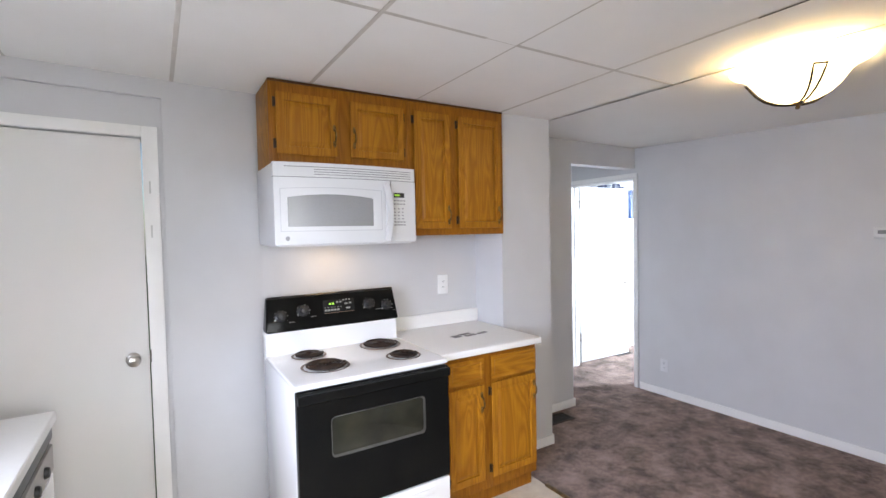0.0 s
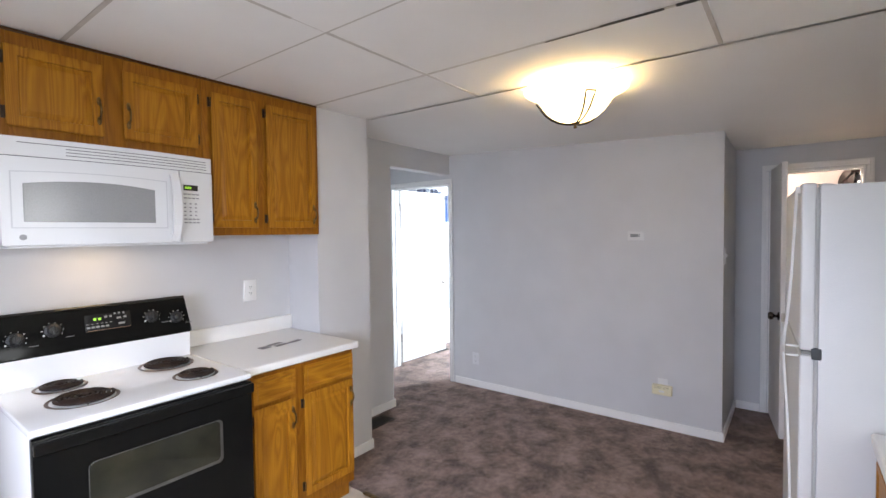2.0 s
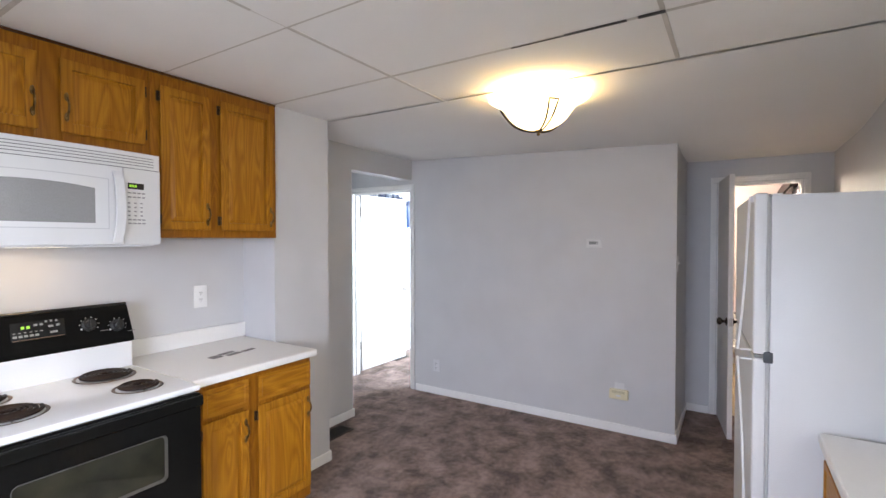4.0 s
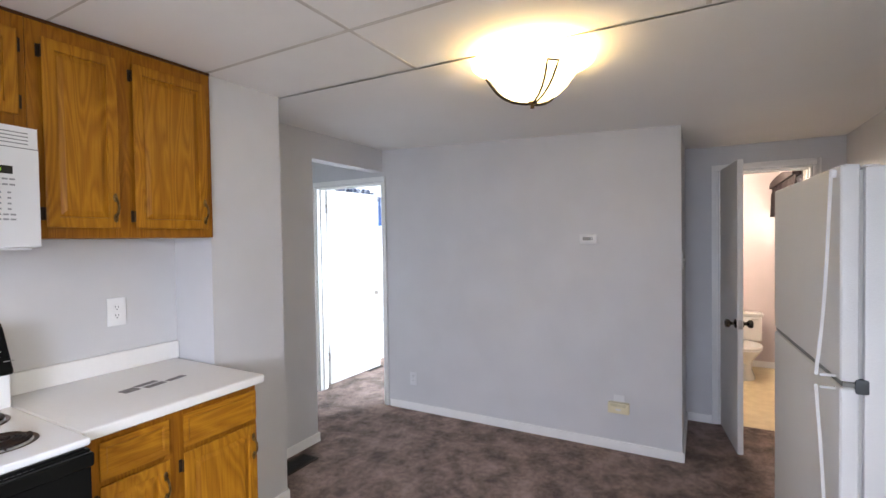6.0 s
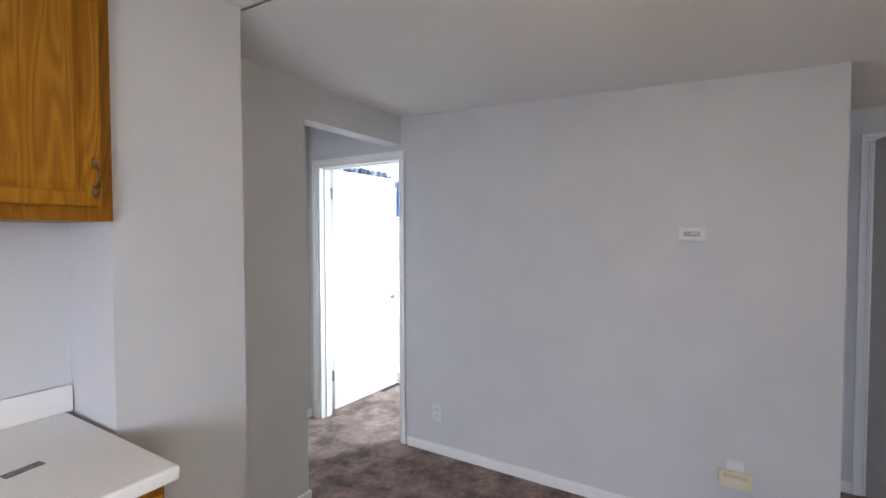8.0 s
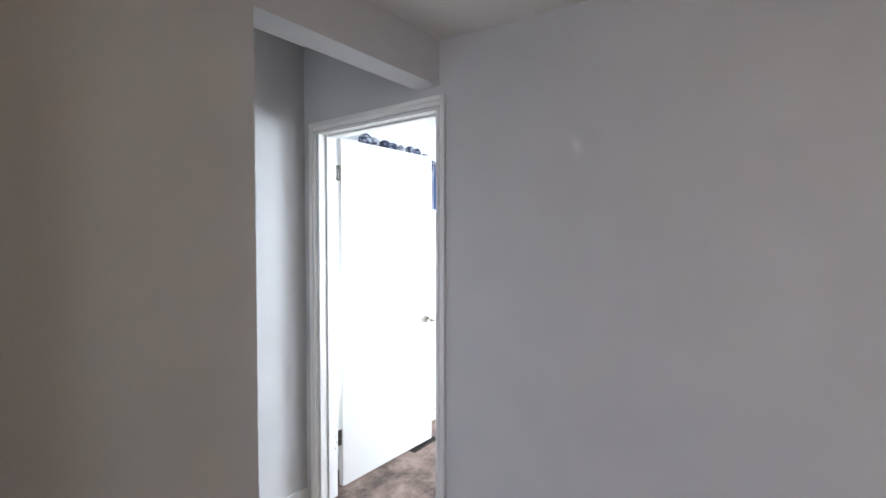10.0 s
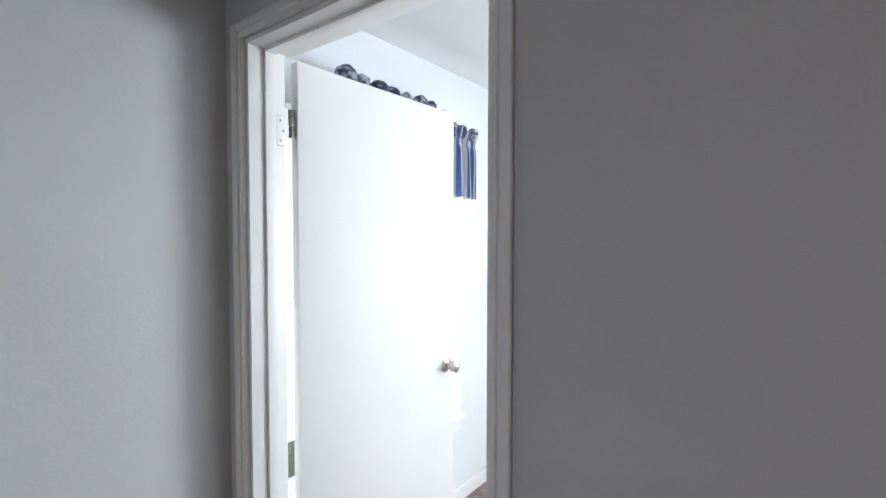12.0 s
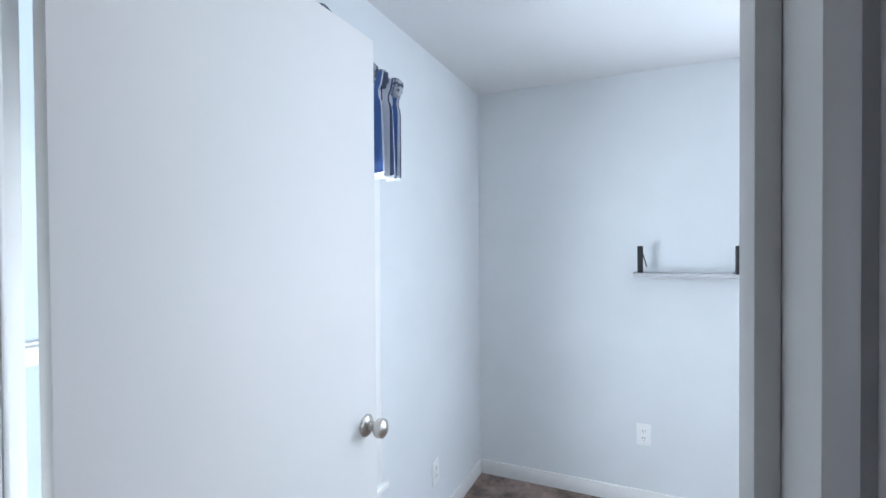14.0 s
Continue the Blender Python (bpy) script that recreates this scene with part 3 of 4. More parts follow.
def door(name, m, width, height, label, knob_sides, hinge_z, thick=0.035, knob_at=None, knob_metal=None):
    """A flush slab door; its hinge edge at x = 0, the leaf along x, its faces at y = 0 and thick."""
    ob = thing(name, m, label, "door")
    part("leaf", bx(0.0, width, 0, thick, 0.0, height, 0.003), DOOR, ob)
    kx, kz = knob_at or (width - 0.07, 0.90)
    for s in knob_sides:
        b = knob_mesh(s)
        turned(b, Matrix.Translation((kx, 0.0 if s < 0 else thick, kz)))
        part("knob", b, knob_metal or NICKEL, ob, "dark tarnished round knob" if knob_metal else "satin nickel round knob")
    part("latch_plate", bx(width - 0.001, width + 0.002, thick / 2 - 0.012, thick / 2 + 0.012, kz - 0.03, kz + 0.03, 0.001), NICKEL, ob)
    for z in hinge_z:
        part("hinge_plate", bx(-0.062, -0.026, thick - 0.0225, thick - 0.0200, z - 0.045, z + 0.045, 0.001), TRIM, ob, "white painted hinge plate")
        b = bmesh.new()
        for k in range(5):
            tube([(-0.018, 0.012, z - 0.045 + k * 0.018), (-0.018, 0.012, z - 0.0295 + k * 0.018)], 0.0068, 10, b)
        bx(-0.018, -0.001, 0.010, 0.0125, z - 0.045, z + 0.045, 0.0005, b)
        part("hinge", b, WORNSTEEL, ob, "worn steel butt hinge")
    return ob


door("kitchen_door", pose(-0.707, 2.729 - SKEW * (BEND + 0.707), 0.012, 0, 0, math.degrees(math.atan(SKEW))), 0.759, 2.024, "closed white flush door beside the range wall", (-1,), (), knob_at=(0.692, 0.955))
door("bedroom_door", pose(4.212, 3.650, 0.015, 0, 0, -1.1), 0.820, 2.018, "white flush door standing open into the bedroom", (-1, 1), (1.82, 0.29), knob_at=(0.765, 0.882))
door("bathroom_door", pose(4.842, 0.164, 0.014, 0, 0, 180 + 8.5), 0.548, 1.995, "narrow white flush door standing open to the hall", (-1, 1), (1.79, 0.29), knob_at=(0.505, 0.885), knob_metal=DARKKNOB)


# ---- windows ----
def window_thing(name, along, a0, a1, z0, z1, face, out, label, sill=True):
    """A sash window in a wall. along: 'x' or 'y', the wall's run; face: the room side of the wall; out: +1 or -1, the way out."""
    ob = thing(name, pose(0, 0, 0), label, "window", kind="structure")

    def b(u0, u1, d0, d1, za, zb, bev=0.003):
        d0, d1 = sorted((face + out * d0, face + out * d1))
        return bx(u0, u1, d0, d1, za, zb, bev) if along == "x" else bx(d0, d1, u0, u1, za, zb, bev)

    w = 0.058
    for u0, u1 in ((a0 - w, a0), (a1, a1 + w)):
        part("window_casing", b(u0, u1, -0.016, 0.0, z0, z1), TRIM, ob)
    part("window_casing", b(a0 - w, a1 + w, -0.016, 0.0, z1, z1 + w), TRIM, ob)
    if sill:
        part("window_sill", b(a0 - w - 0.02, a1 + w + 0.02, -0.035, 0.0, z0 - 0.025, z0, 0.006), TRIM, ob)
        part("window_apron", b(a0 - w, a1 + w, -0.013, 0.0, z0 - 0.085, z0 - 0.026), TRIM, ob)
    mid = (z0 + z1) / 2
    for za, zb, d in ((z0, mid + 0.015, 0.07), (mid - 0.015, z1, 0.10)):
        fr = b(a0, a0 + 0.035, d, d + 0.028, za, zb)
        for q in (b(a1 - 0.035, a1, d, d + 0.028, za, zb), b(a0 + 0.035, a1 - 0.035, d, d + 0.028, za, za + 0.035), b(a0 + 0.035, a1 - 0.035, d, d + 0.028, zb - 0.035, zb)):
            merge(fr, q)
        sash = part("sash", fr, TRIM, ob)
        pane = part("pane", b(a0 + 0.033, a1 - 0.033, d + 0.012, d + 0.016, za + 0.033, zb - 0.033, 0), GLASS, sash)
        pane.visible_shadow = False
    return ob


window_thing("window_bedroom_north", "x", W0, W1, WZ0, WZ1, 3.845, 1, "white sash window behind the open door")
window_thing("window_bedroom_east", "y", E0, E1, 0.85, 1.95, 6.545, 1, "white sash window of the bedroom")
window_thing("window_kitchen", "x", -0.22, 0.92, 1.06, 1.94, -0.80, -1, "white sash window over the sink counter")
# unseen opening added for the west light
window_thing("window_west_assumed", "y", -0.08, 1.18, 0.98, 1.94, -0.88, -1, "assumed white sash window in the west wall, out of view")
window_thing("window_bathroom", "x", 5.48, 6.80, 1.28, 1.98, -0.46, -1, "small white bathroom window", sill=False)


# ---- cabinets ----
def undercut(b, w, h, lip=0.011):
    """Cuts the back edge of a front away, so that it stands off its frame."""
    for v in b.verts:
        if v.co.y > -0.0075:
            v.co.x += lip if v.co.x < w / 2 else -lip
            v.co.z += lip if v.co.z < h / 2 else -lip
    return b


def raised_panel(w, h, t=0.019, rail=0.047):
    """A cabinet door front with a raised field; it spans 0..w, 0..h, with its face at y = -t."""
    b = undercut(bx(0, w, -t, 0, 0, h, 0.0055, seg=2), w, h)
    face = max((f for f in b.faces if f.normal.y < -0.9), key=lambda f: f.calc_area())
    for thick, depth in ((rail, 0.0), (0.003, -0.009), (0.007, 0.0), (0.026, 0.007)):
        bmesh.ops.inset_individual(b, faces=[face], thickness=thick, depth=depth)
    return b


def pull(parent, x, z, y):
    """An antique brass arched pull with two leaf-shaped feet, upright."""
    pts = [(x, y - 0.003 - 0.022 * math.sin(math.pi * k / 10) ** 0.7, z - 0.038 + 0.076 * k / 10) for k in range(11)]
    b = tube(pts, 0.0042, 8)
    for s in (-1, 1):
        foot = lathe([(0.0001, 0.0), (0.0095, 0.0), (0.008, 0.004), (0.0001, 0.006)], 12)
        bmesh.ops.transform(foot, matrix=Matrix.Translation((x, y, z + s * 0.041)) @ Matrix.Rotation(radians(90), 4, "X") @ Matrix.Diagonal((0.9, 1.9, 1, 1)), verts=foot.verts)
        merge(b, foot)
    part("handle", b, BRASS, parent, "antique brass arched pull")


def cabinet(name, x0, x1, yf, yb, z0, z1, doors, drawers, label, toe=0.0, face_mat=None, group=""):
    """An oak cabinet; doors: (x0, x1, z0, z1, handle side, handle z, hinge side); its face frame at y = yf."""
    ob = thing(name, pose(x0, yf, z0), label, "cabinet", group)
    w, d, h = x1 - x0, yb - yf, z1 - z0
    part("body", bx(0, w, 0.019, d, toe, h, 0.0015), OAK, ob)
    if toe:
        part("toe_kick", bx(0.002, w - 0.002, 0.045, d - 0.01, 0, toe), FRAME_OAK, ob)
    solids = sorted([(a, b, c, e) for a, b, c, e, *_ in list(doors) + list(drawers)])
    xs_ = sorted({q[0] for q in doors}), sorted({q[1] for q in doors})
    lap = 0.011
    stiles = [(x0, xs_[0][0] + lap)] + [(a - lap, b + lap) for a, b in zip(xs_[1][:-1], xs_[0][1:])] + [(xs_[1][-1] - lap, x1)]
    for a, b in stiles:
        part("stile", bx(a - x0, b - x0, 0, 0.0188, toe, h, 0.0012), FRAME_OAK, ob)
    top = max(e for *_, e in solids)
    low = min(c for _, _, c, _ in solids)
    for (a, b), (c, e) in zip(stiles, stiles[1:]):
        rails = [(toe, low - z0 + lap), (top - z0 - lap, h)]
        if drawers:
            rails.append((max(q[3] for q in doors) - z0 - lap, min(q[2] for q in drawers) - z0 + lap))
        for za, zb in rails:
            part("rail", bx(b - x0, c - x0, 0.0005, 0.0188, za, zb, 0.0012), FRAME_OAK, ob)
    if not toe:
        # the gap's shade at the ceiling, drawn as a dark strip
        part("scribe_moulding", bx(0, w, -0.006, 0.012, h - 0.007, h + 0.004, 0.002), SHADE_OAK, ob, "dark strip drawing the shaded gap under the ceiling")
    for a, b, c, e, side, hz, hinge in doors:
        leaf = part("door", turned(raised_panel(b - a, e - c), Matrix.Translation((a - x0, -0.001, c - z0))), OAK, ob, "raised-panel oak door")
        pull(leaf, (b - x0 - 0.019) if side > 0 else (a - x0 + 0.019), hz - z0, -0.020)
        hx = (a - x0 - 0.006) if hinge < 0 else (b - x0 + 0.006)
        for z in (c - z0 + 0.05, e - z0 - 0.05):
            hb = bx(hx - 0.006, hx + 0.006, -0.005, 0.0, z - 0.024, z + 0.024, 0.002)
            tube([(hx + (0.007 if hinge < 0 else -0.007), -0.012, z - 0.022), (hx + (0.007 if hinge < 0 else -0.007), -0.012, z + 0.022)], 0.004, 8, hb)
            part("hinge", hb, HINGEBRASS, leaf, "dark brass cabinet hinge")
    for a, b, c, e in drawers:
        front = undercut(bx(0, b - a, -0.019, 0, 0, e - c, 0.0035), b - a, e - c)
        face = max((f for f in front.faces if f.normal.y < -0.9), key=lambda f: f.calc_area())
        bmesh.ops.inset_individual(front, faces=[face], thickness=0.022, depth=0.0)
        bmesh.ops.inset_individual(front, faces=[face], thickness=0.010, depth=-0.004)
        part("drawer_front", turned(front, Matrix.Translation((a - x0, -0.001, c - z0))), OAKX, ob, "oak drawer front without a pull")
    return ob


cabinet("upper_cabinet", 0.586, 1.345, 2.376, 2.682, 1.908, KZ - 0.005,
        [(0.618, 0.931, 1.958, 2.262, 1, 2.065, -1), (1.002, 1.321, 1.962, 2.260, -1, 2.065, 1)], [], "short oak wall cabinet with two doors above the microwave", group="upper cabinets")
cabinet("upper_cabinet", 1.347, 2.049, 2.376, 2.70, 1.534, KZ - 0.005,
        [(1.387, 1.632, 1.574, 2.259, 1, 1.655, -1), (1.691, 2.018, 1.574, 2.259, 1, 1.655, -1)], [], "tall oak wall cabinet with two doors over the counter", group="upper cabinets")
cabinet("base_cabinet", 1.332, 2.012, 2.052, 2.695, 0.0, 0.876,
        [(1.385, 1.616, 0.160, 0.702, 1, 0.605, -1), (1.669, 2.000, 0.160, 0.702, 1, 0.605, -1)], [(1.385, 1.616, 0.722, 0.852), (1.669, 2.000, 0.722, 0.852)],
        "oak base cabinet with two drawers and two doors", toe=0.095)


def counter(name, x0, x1, y0, y1, label, splash):
    ob = thing(name, pose(x0, y0, 0.877), label, "countertop")
    part("slab", bx(0, x1 - x0, 0, y1 - y0, 0, 0.038, 0.011, seg=3), LAMINATE, ob)
    for a, b, c, d in splash:
        part("backsplash", bx(a - x0, b - x0, c - y0, d - y0, 0.0375, 0.126, 0.006), LAMINATE, ob)
    return ob


counter("countertop", 1.328, 2.034, 2.013, 2.699, "white laminate countertop with a raised backsplash", [(1.330, 2.048, 2.678, 2.699)])
counter("sink_countertop", -0.878, 2.088, -0.799, -0.180, "white laminate countertop under the window", [(-0.878, 2.088, -0.799, -0.779)])
counter("side_countertop", -0.878, -0.244, -0.178, 2.214, "white laminate countertop on the dishwasher", [(-0.878, -0.858, -0.178, 2.214)])
sink_unit = cabinet("sink_cabinet", 0.60, 2.082, -0.80, -0.23, 0.0, 0.876, [(0.66, 1.05, 0.112, 0.69, 1, 0.6, -1), (1.10, 1.52, 0.112, 0.69, -1, 0.6, 1)],
                    [(0.66, 1.05, 0.72, 0.856), (1.10, 1.52, 0.72, 0.856)], "oak base cabinet under the sink counter", toe=0.095)
sink_unit.matrix_world = pose(2.082, -0.206, 0, 0, 0, 180)

ob = thing("dishwasher", pose(-0.270, 1.602, 0), "white dishwasher with a black control strip under the counter", "dishwasher")
part("body", bx(-0.56, -0.012, 0.004, 0.604, 0.02, 0.872, 0.004), ENAMEL, ob)
part("door", bx(-0.011, 0.010, 0.004, 0.600, 0.12, 0.690, 0.006), ENAMEL, ob)
part("control_strip", bx(-0.011, 0.012, 0.004, 0.600, 0.700, 0.796, 0.004), mat("grey_panel", (0.36, 0.34, 0.32), 0.4, dark=(0.33, 0.31, 0.29), scale=20), ob, "grey control strip")
part("top_strip", bx(-0.011, 0.012, 0.004, 0.600, 0.818, 0.868, 0.003), mat("dark_grey_strip", (0.09, 0.09, 0.09), 0.4, dark=(0.07, 0.07, 0.07), scale=20), ob, "dark grey top strip")
part("vent_gap", bx(-0.011, 0.002, 0.004, 0.600, 0.796, 0.818), SLOT, ob)
for y in (0.445, 0.30):
    b = lathe([(0.0001, 0.0), (0.020, 0.0), (0.020, 0.006), (0.016, 0.014), (0.0001, 0.016)], 20)
    part("dial", turned(b, Matrix.Translation((0.012, y, 0.750)) @ Matrix.Rotation(radians(90), 4, "Y")), BLACKMATT, ob, "round black dial")
ob = thing("floor_cabinet", pose(-0.84, -0.17, 0), "oak base cabinet under the side counter", "cabinet")
part("body", bx(0, 0.55, 0, 1.75, 0.0, 0.876, 0.003), OAK, ob)


# ---- the range ----
RX = 0.564
ob = thing("electric_range", pose(RX, 1.94, 0.0), "white electric coil range with a black door and backguard", "stove")
part("body", bx(0.004, 0.756, 0.032, 0.66, 0.03, 0.893, 0.004), ENAMEL, ob)
for x in (0.05, 0.70):
    for y in (0.08, 0.60):
        part("foot", bx(x - 0.02, x + 0.02, y - 0.02, y + 0.02, 0, 0.03, 0.004), BLACKMATT, ob)
b = bx(0, 0.76, 0.0, 0.585, 0.893, 0.917, 0.009, seg=3)
bx(0.0, 0.76, 0.578, 0.665, 0.893, 1.045, 0.012, b, 3)
part("cooktop", b, ENAMEL, ob, "white enamel cooktop")
b = bx(0.0, 0.76, 0.572, 0.668, 1.035, 1.218, 0.014, seg=3)
for v in b.verts:
    if v.co.y < 0.62:
        v.co.y += 0.045 * (v.co.z - 1.035) / 0.18
    v.co.x = 0.386 + (v.co.x - 0.38) * (1.008 - 0.04 * max(v.co.z - 1.08, 0) / 0.14)
guard = part("backguard", b, BLACK, ob, "glossy black backguard")


def guard_y(z):
    return 0.572 + 0.045 * (z - 1.035) / 0.18 - 0.0015


lean = Matrix.Rotation(radians(-14), 4, "X")
DIALPRINT = mat("white_dial_print", (0.72, 0.72, 0.70), 0.5)
DIMPRINT = mat("dim_print", (0.26, 0.26, 0.25), 0.5)
for x, z, r in ((0.083, 1.118, 0.021), (0.204, 1.136, 0.021), (0.588, 1.138, 0.021), (0.700, 1.120, 0.021)):
    k = lathe([(0.0001, 0), (r + 0.008, 0), (r + 0.008, 0.003), (r, 0.007), (r - 0.003, 0.022), (r - 0.007, 0.025), (0.0001, 0.025)], 30)
    for v in k.verts:
        d = math.hypot(v.co.x, v.co.y)
        if r - 0.005 < d < r + 0.001:
            f = 1 + 0.05 * math.cos(10 * math.atan2(v.co.y, v.co.x))
            v.co.x, v.co.y = v.co.x * f, v.co.y * f
    bx(-0.0040, 0.0040, -r + 0.002, r - 0.002, 0.022, 0.032, 0.001, k)
    part("knob", turned(k, Matrix.Translation((x, guard_y(z), z)) @ lean @ Matrix.Rotation(radians(90), 4, "X")), BLACKMATT, guard, "black fluted burner knob")
    for k in range(8):
        a = radians(-30 + 240 * k / 7)
        dx, dz, h = 0.036 * math.cos(a), 0.033 * math.sin(a), 0.0032 if k == 7 else 0.0017
        part("dial_mark", turned(bx(-h, h, -0.0008, 0.0, -h, h), Matrix.Translation((x + dx, guard_y(z + dz) - 0.0006, z + dz)) @ lean), DIALPRINT, guard)
    part("caption", turned(bx(-0.016, 0.016, -0.0008, 0.0, -0.0013, 0.0013), Matrix.Translation((x + 0.056, guard_y(z - 0.034) - 0.0006, z - 0.034)) @ lean), DIMPRINT, guard)
z = 1.146
clock = part("clock_panel", turned(bx(0.316, 0.498, -0.002, 0.0, -0.040, 0.036, 0.001), Matrix.Translation((0, guard_y(z), z)) @ lean), mat("clock_glass", (0.012, 0.012, 0.012), 0.25, dark=(0.018, 0.018, 0.018), scale=30, spec=0.2), guard, "clock and oven controls")


def on_clock(name, x0, x1, z0, z1, material, label=""):
    part(name, turned(bx(x0, x1, -0.003, -0.002, z0, z1), Matrix.Translation((0, guard_y(z), z)) @ lean), material, clock, label)


for x0_ in (0.350, 0.368):
    on_clock("clock_digit", x0_, x0_ + 0.011, 0.008, 0.019, GREENLED, "lit green clock digit")
on_clock("panel_line", 0.320, 0.494, -0.038, -0.0365, mat("copper_line", (0.30, 0.17, 0.10), 0.5))
for i in range(5):
    on_clock("control_key", 0.322 + i * 0.018, 0.335 + i * 0.018, -0.026, -0.017, DIMPRINT)
for i in range(6):
    on_clock("control_key", 0.322 + i * 0.018, 0.331 + i * 0.018, -0.008, -0.005, DIMPRINT)
for x0_, z0_, w_ in ((0.392, 0.016, 0.012), (0.412, 0.016, 0.010), (0.440, 0.004, 0.018), (0.468, 0.006, 0.012), (0.445, -0.022, 0.026), (0.430, 0.026, 0.008), (0.448, 0.027, 0.008), (0.466, 0.026, 0.008)):
    on_clock("control_key", x0_, x0_ + w_, z0_, z0_ + min(w_, 0.009), DIMPRINT)
part("top_trim", tube([(0.022 + 0.728 * k / 8, guard_y(1.205) + 0.014, 1.2125) for k in range(9)], 0.0105, 14), mat("glossy_black_trim", (0.006, 0.006, 0.006), 0.12, dark=(0.008, 0.008, 0.008), scale=5, spec=0.6, coat=0.6), guard, "rounded glossy top edge")


def burner(cx, cy, r):
    b = lathe([(0.02, -0.010), (r * 0.9, -0.006), (r + 0.004, 0.001), (r + 0.013, 0.0022), (r + 0.015, 0.0008)], 36)
    bowl = part("drip_bowl", turned(b, Matrix.Translation((cx, cy, 0.9172))), DRIP, ob, "stained steel drip bowl")
    turns = 5 if r > 0.09 else 4
    pts = []
    for k in range(turns * 22 + 1):
        a = 2 * math.pi * k / 22
        rr = 0.018 + (r - 0.024) * k / (turns * 22)
        pts.append((cx + rr * math.cos(a), cy + rr * math.sin(a), 0.9265))
    part("coil", tube(pts, 0.0066, 6), COIL, bowl, "dark spiral heating coil")
    sp = bmesh.new()
    for k in range(3):
        m3 = Matrix.Translation((cx, cy, 0.9205)) @ Matrix.Rotation(2 * math.pi * k / 3 + 0.4, 4, "Z")
        merge(sp, bx(0.0, r - 0.004, -0.002, 0.002, -0.004, 0.0015), m3)
    part("coil_support", sp, DRIP, bowl)


for cx, cy, r in ((0.208, 0.236, 0.102), (0.196, 0.480, 0.076), (0.600, 0.474, 0.102), (0.604, 0.188, 0.076)):
    burner(cx, cy, r)
b = bx(0.006, 0.754, -0.010, 0.030, 0.330, 0.886, 0.006)
ovendoor = part("oven_door", b, BLACK, ob, "glossy black oven door")


def round_plate(x0, x1, z0, z1, y0, y1, r, n=6):
    """An upright plate with rounded corners and a softened front edge."""
    def ring(y, inset):
        loop = []
        for cx, cz, a0 in ((x1 - r, z1 - r, 0), (x0 + r, z1 - r, 90), (x0 + r, z0 + r, 180), (x1 - r, z0 + r, 270)):
            for k in range(n + 1):
                a = radians(a0 + 90 * k / n)
                loop.append((cx + (r - inset) * math.cos(a), y, cz + (r - inset) * math.sin(a)))
        return [bm_.verts.new(p) for p in loop]
    bm_ = bmesh.new()
    rings = [ring(y1, 0), ring(y0 + 0.001, 0), ring(y0, 0.002)]
    for p, q in zip(rings, rings[1:]):
        for k in range(len(p)):
            bm_.faces.new((p[k], p[(k + 1) % len(p)], q[(k + 1) % len(q)], q[k]))
    bm_.faces.new(rings[-1])
    bm_.faces.new(rings[0][::-1])
    bmesh.ops.recalc_face_normals(bm_, faces=bm_.faces)
    return bm_


# lighter grey right and below paints the light caught by the recess bevel
part("window_border", round_plate(0.150, 0.618, 0.578, 0.760, -0.0120, -0.0095, 0.022), mat("lit_bevel_grey", (0.085, 0.083, 0.075), 0.3, dark=(0.060, 0.058, 0.052), scale=20), ovendoor)
part("oven_window", round_plate(0.152, 0.604, 0.592, 0.758, -0.0145, -0.0115, 0.018), OVENGLASS, ovendoor, "dark oven window")
hb = bx(0.006, 0.754, -0.034, -0.010, 0.838, 0.882, 0.010, seg=3)
part("oven_handle", hb, BLACK, ovendoor, "full-width black door handle")
SLITS = mat("vent_slit_grey", (0.05, 0.05, 0.055), 0.4)
for k in range(30):
    part("vent_slit", bx(0.20 + k * 0.014, 0.209 + k * 0.014, -0.0108, -0.0095, 0.8835, 0.8850), SLITS, ovendoor)
drawer = part("storage_drawer", bx(0.006, 0.754, -0.006, 0.030, 0.085, 0.322, 0.008), ENAMEL, ob, "white storage drawer")
part("drawer_lip", bx(0.10, 0.66, -0.016, -0.006, 0.262, 0.292, 0.006), ENAMEL, drawer)


# ---- the microwave over the range ----
MX0, MX1, MZ0, MZ1 = 0.580, 1.342, 1.503, 1.906
ob = thing("microwave_oven", pose(MX0, 2.70, MZ0), "white over-range microwave with a bowed front", "microwave")
MW, MH = MX1 - MX0, MZ1 - MZ0


def bow(x):
    u = (x - MW / 2) / (MW / 2)
    return -0.412 - 0.034 * (1 - u * u)


def bowed(x0, x1, z0, z1, lift, thick, arch=0.0, n=14, low_arch=0.0):
    """A panel that follows the bowed front, lift metres proud of it."""
    b = bmesh.new()
    cols = []
    for i in range(n + 1):
        x = x0 + (x1 - x0) * i / n
        u = 2 * i / n - 1
        zt, zb = z1 + arch * (1 - u * u), z0 - low_arch * (1 - u * u)
        y = bow(x) - lift
        cols.append([b.verts.new(p) for p in ((x, y, zb), (x, y, zt), (x, y + thick, zt), (x, y + thick, zb))])
    for p, q in zip(cols, cols[1:]):
        for k in range(4):
            b.faces.new((p[k], q[k], q[(k + 1) % 4], p[(k + 1) % 4]))
    b.faces.new(cols[0])
    b.faces.new(cols[-1][::-1])
    return b


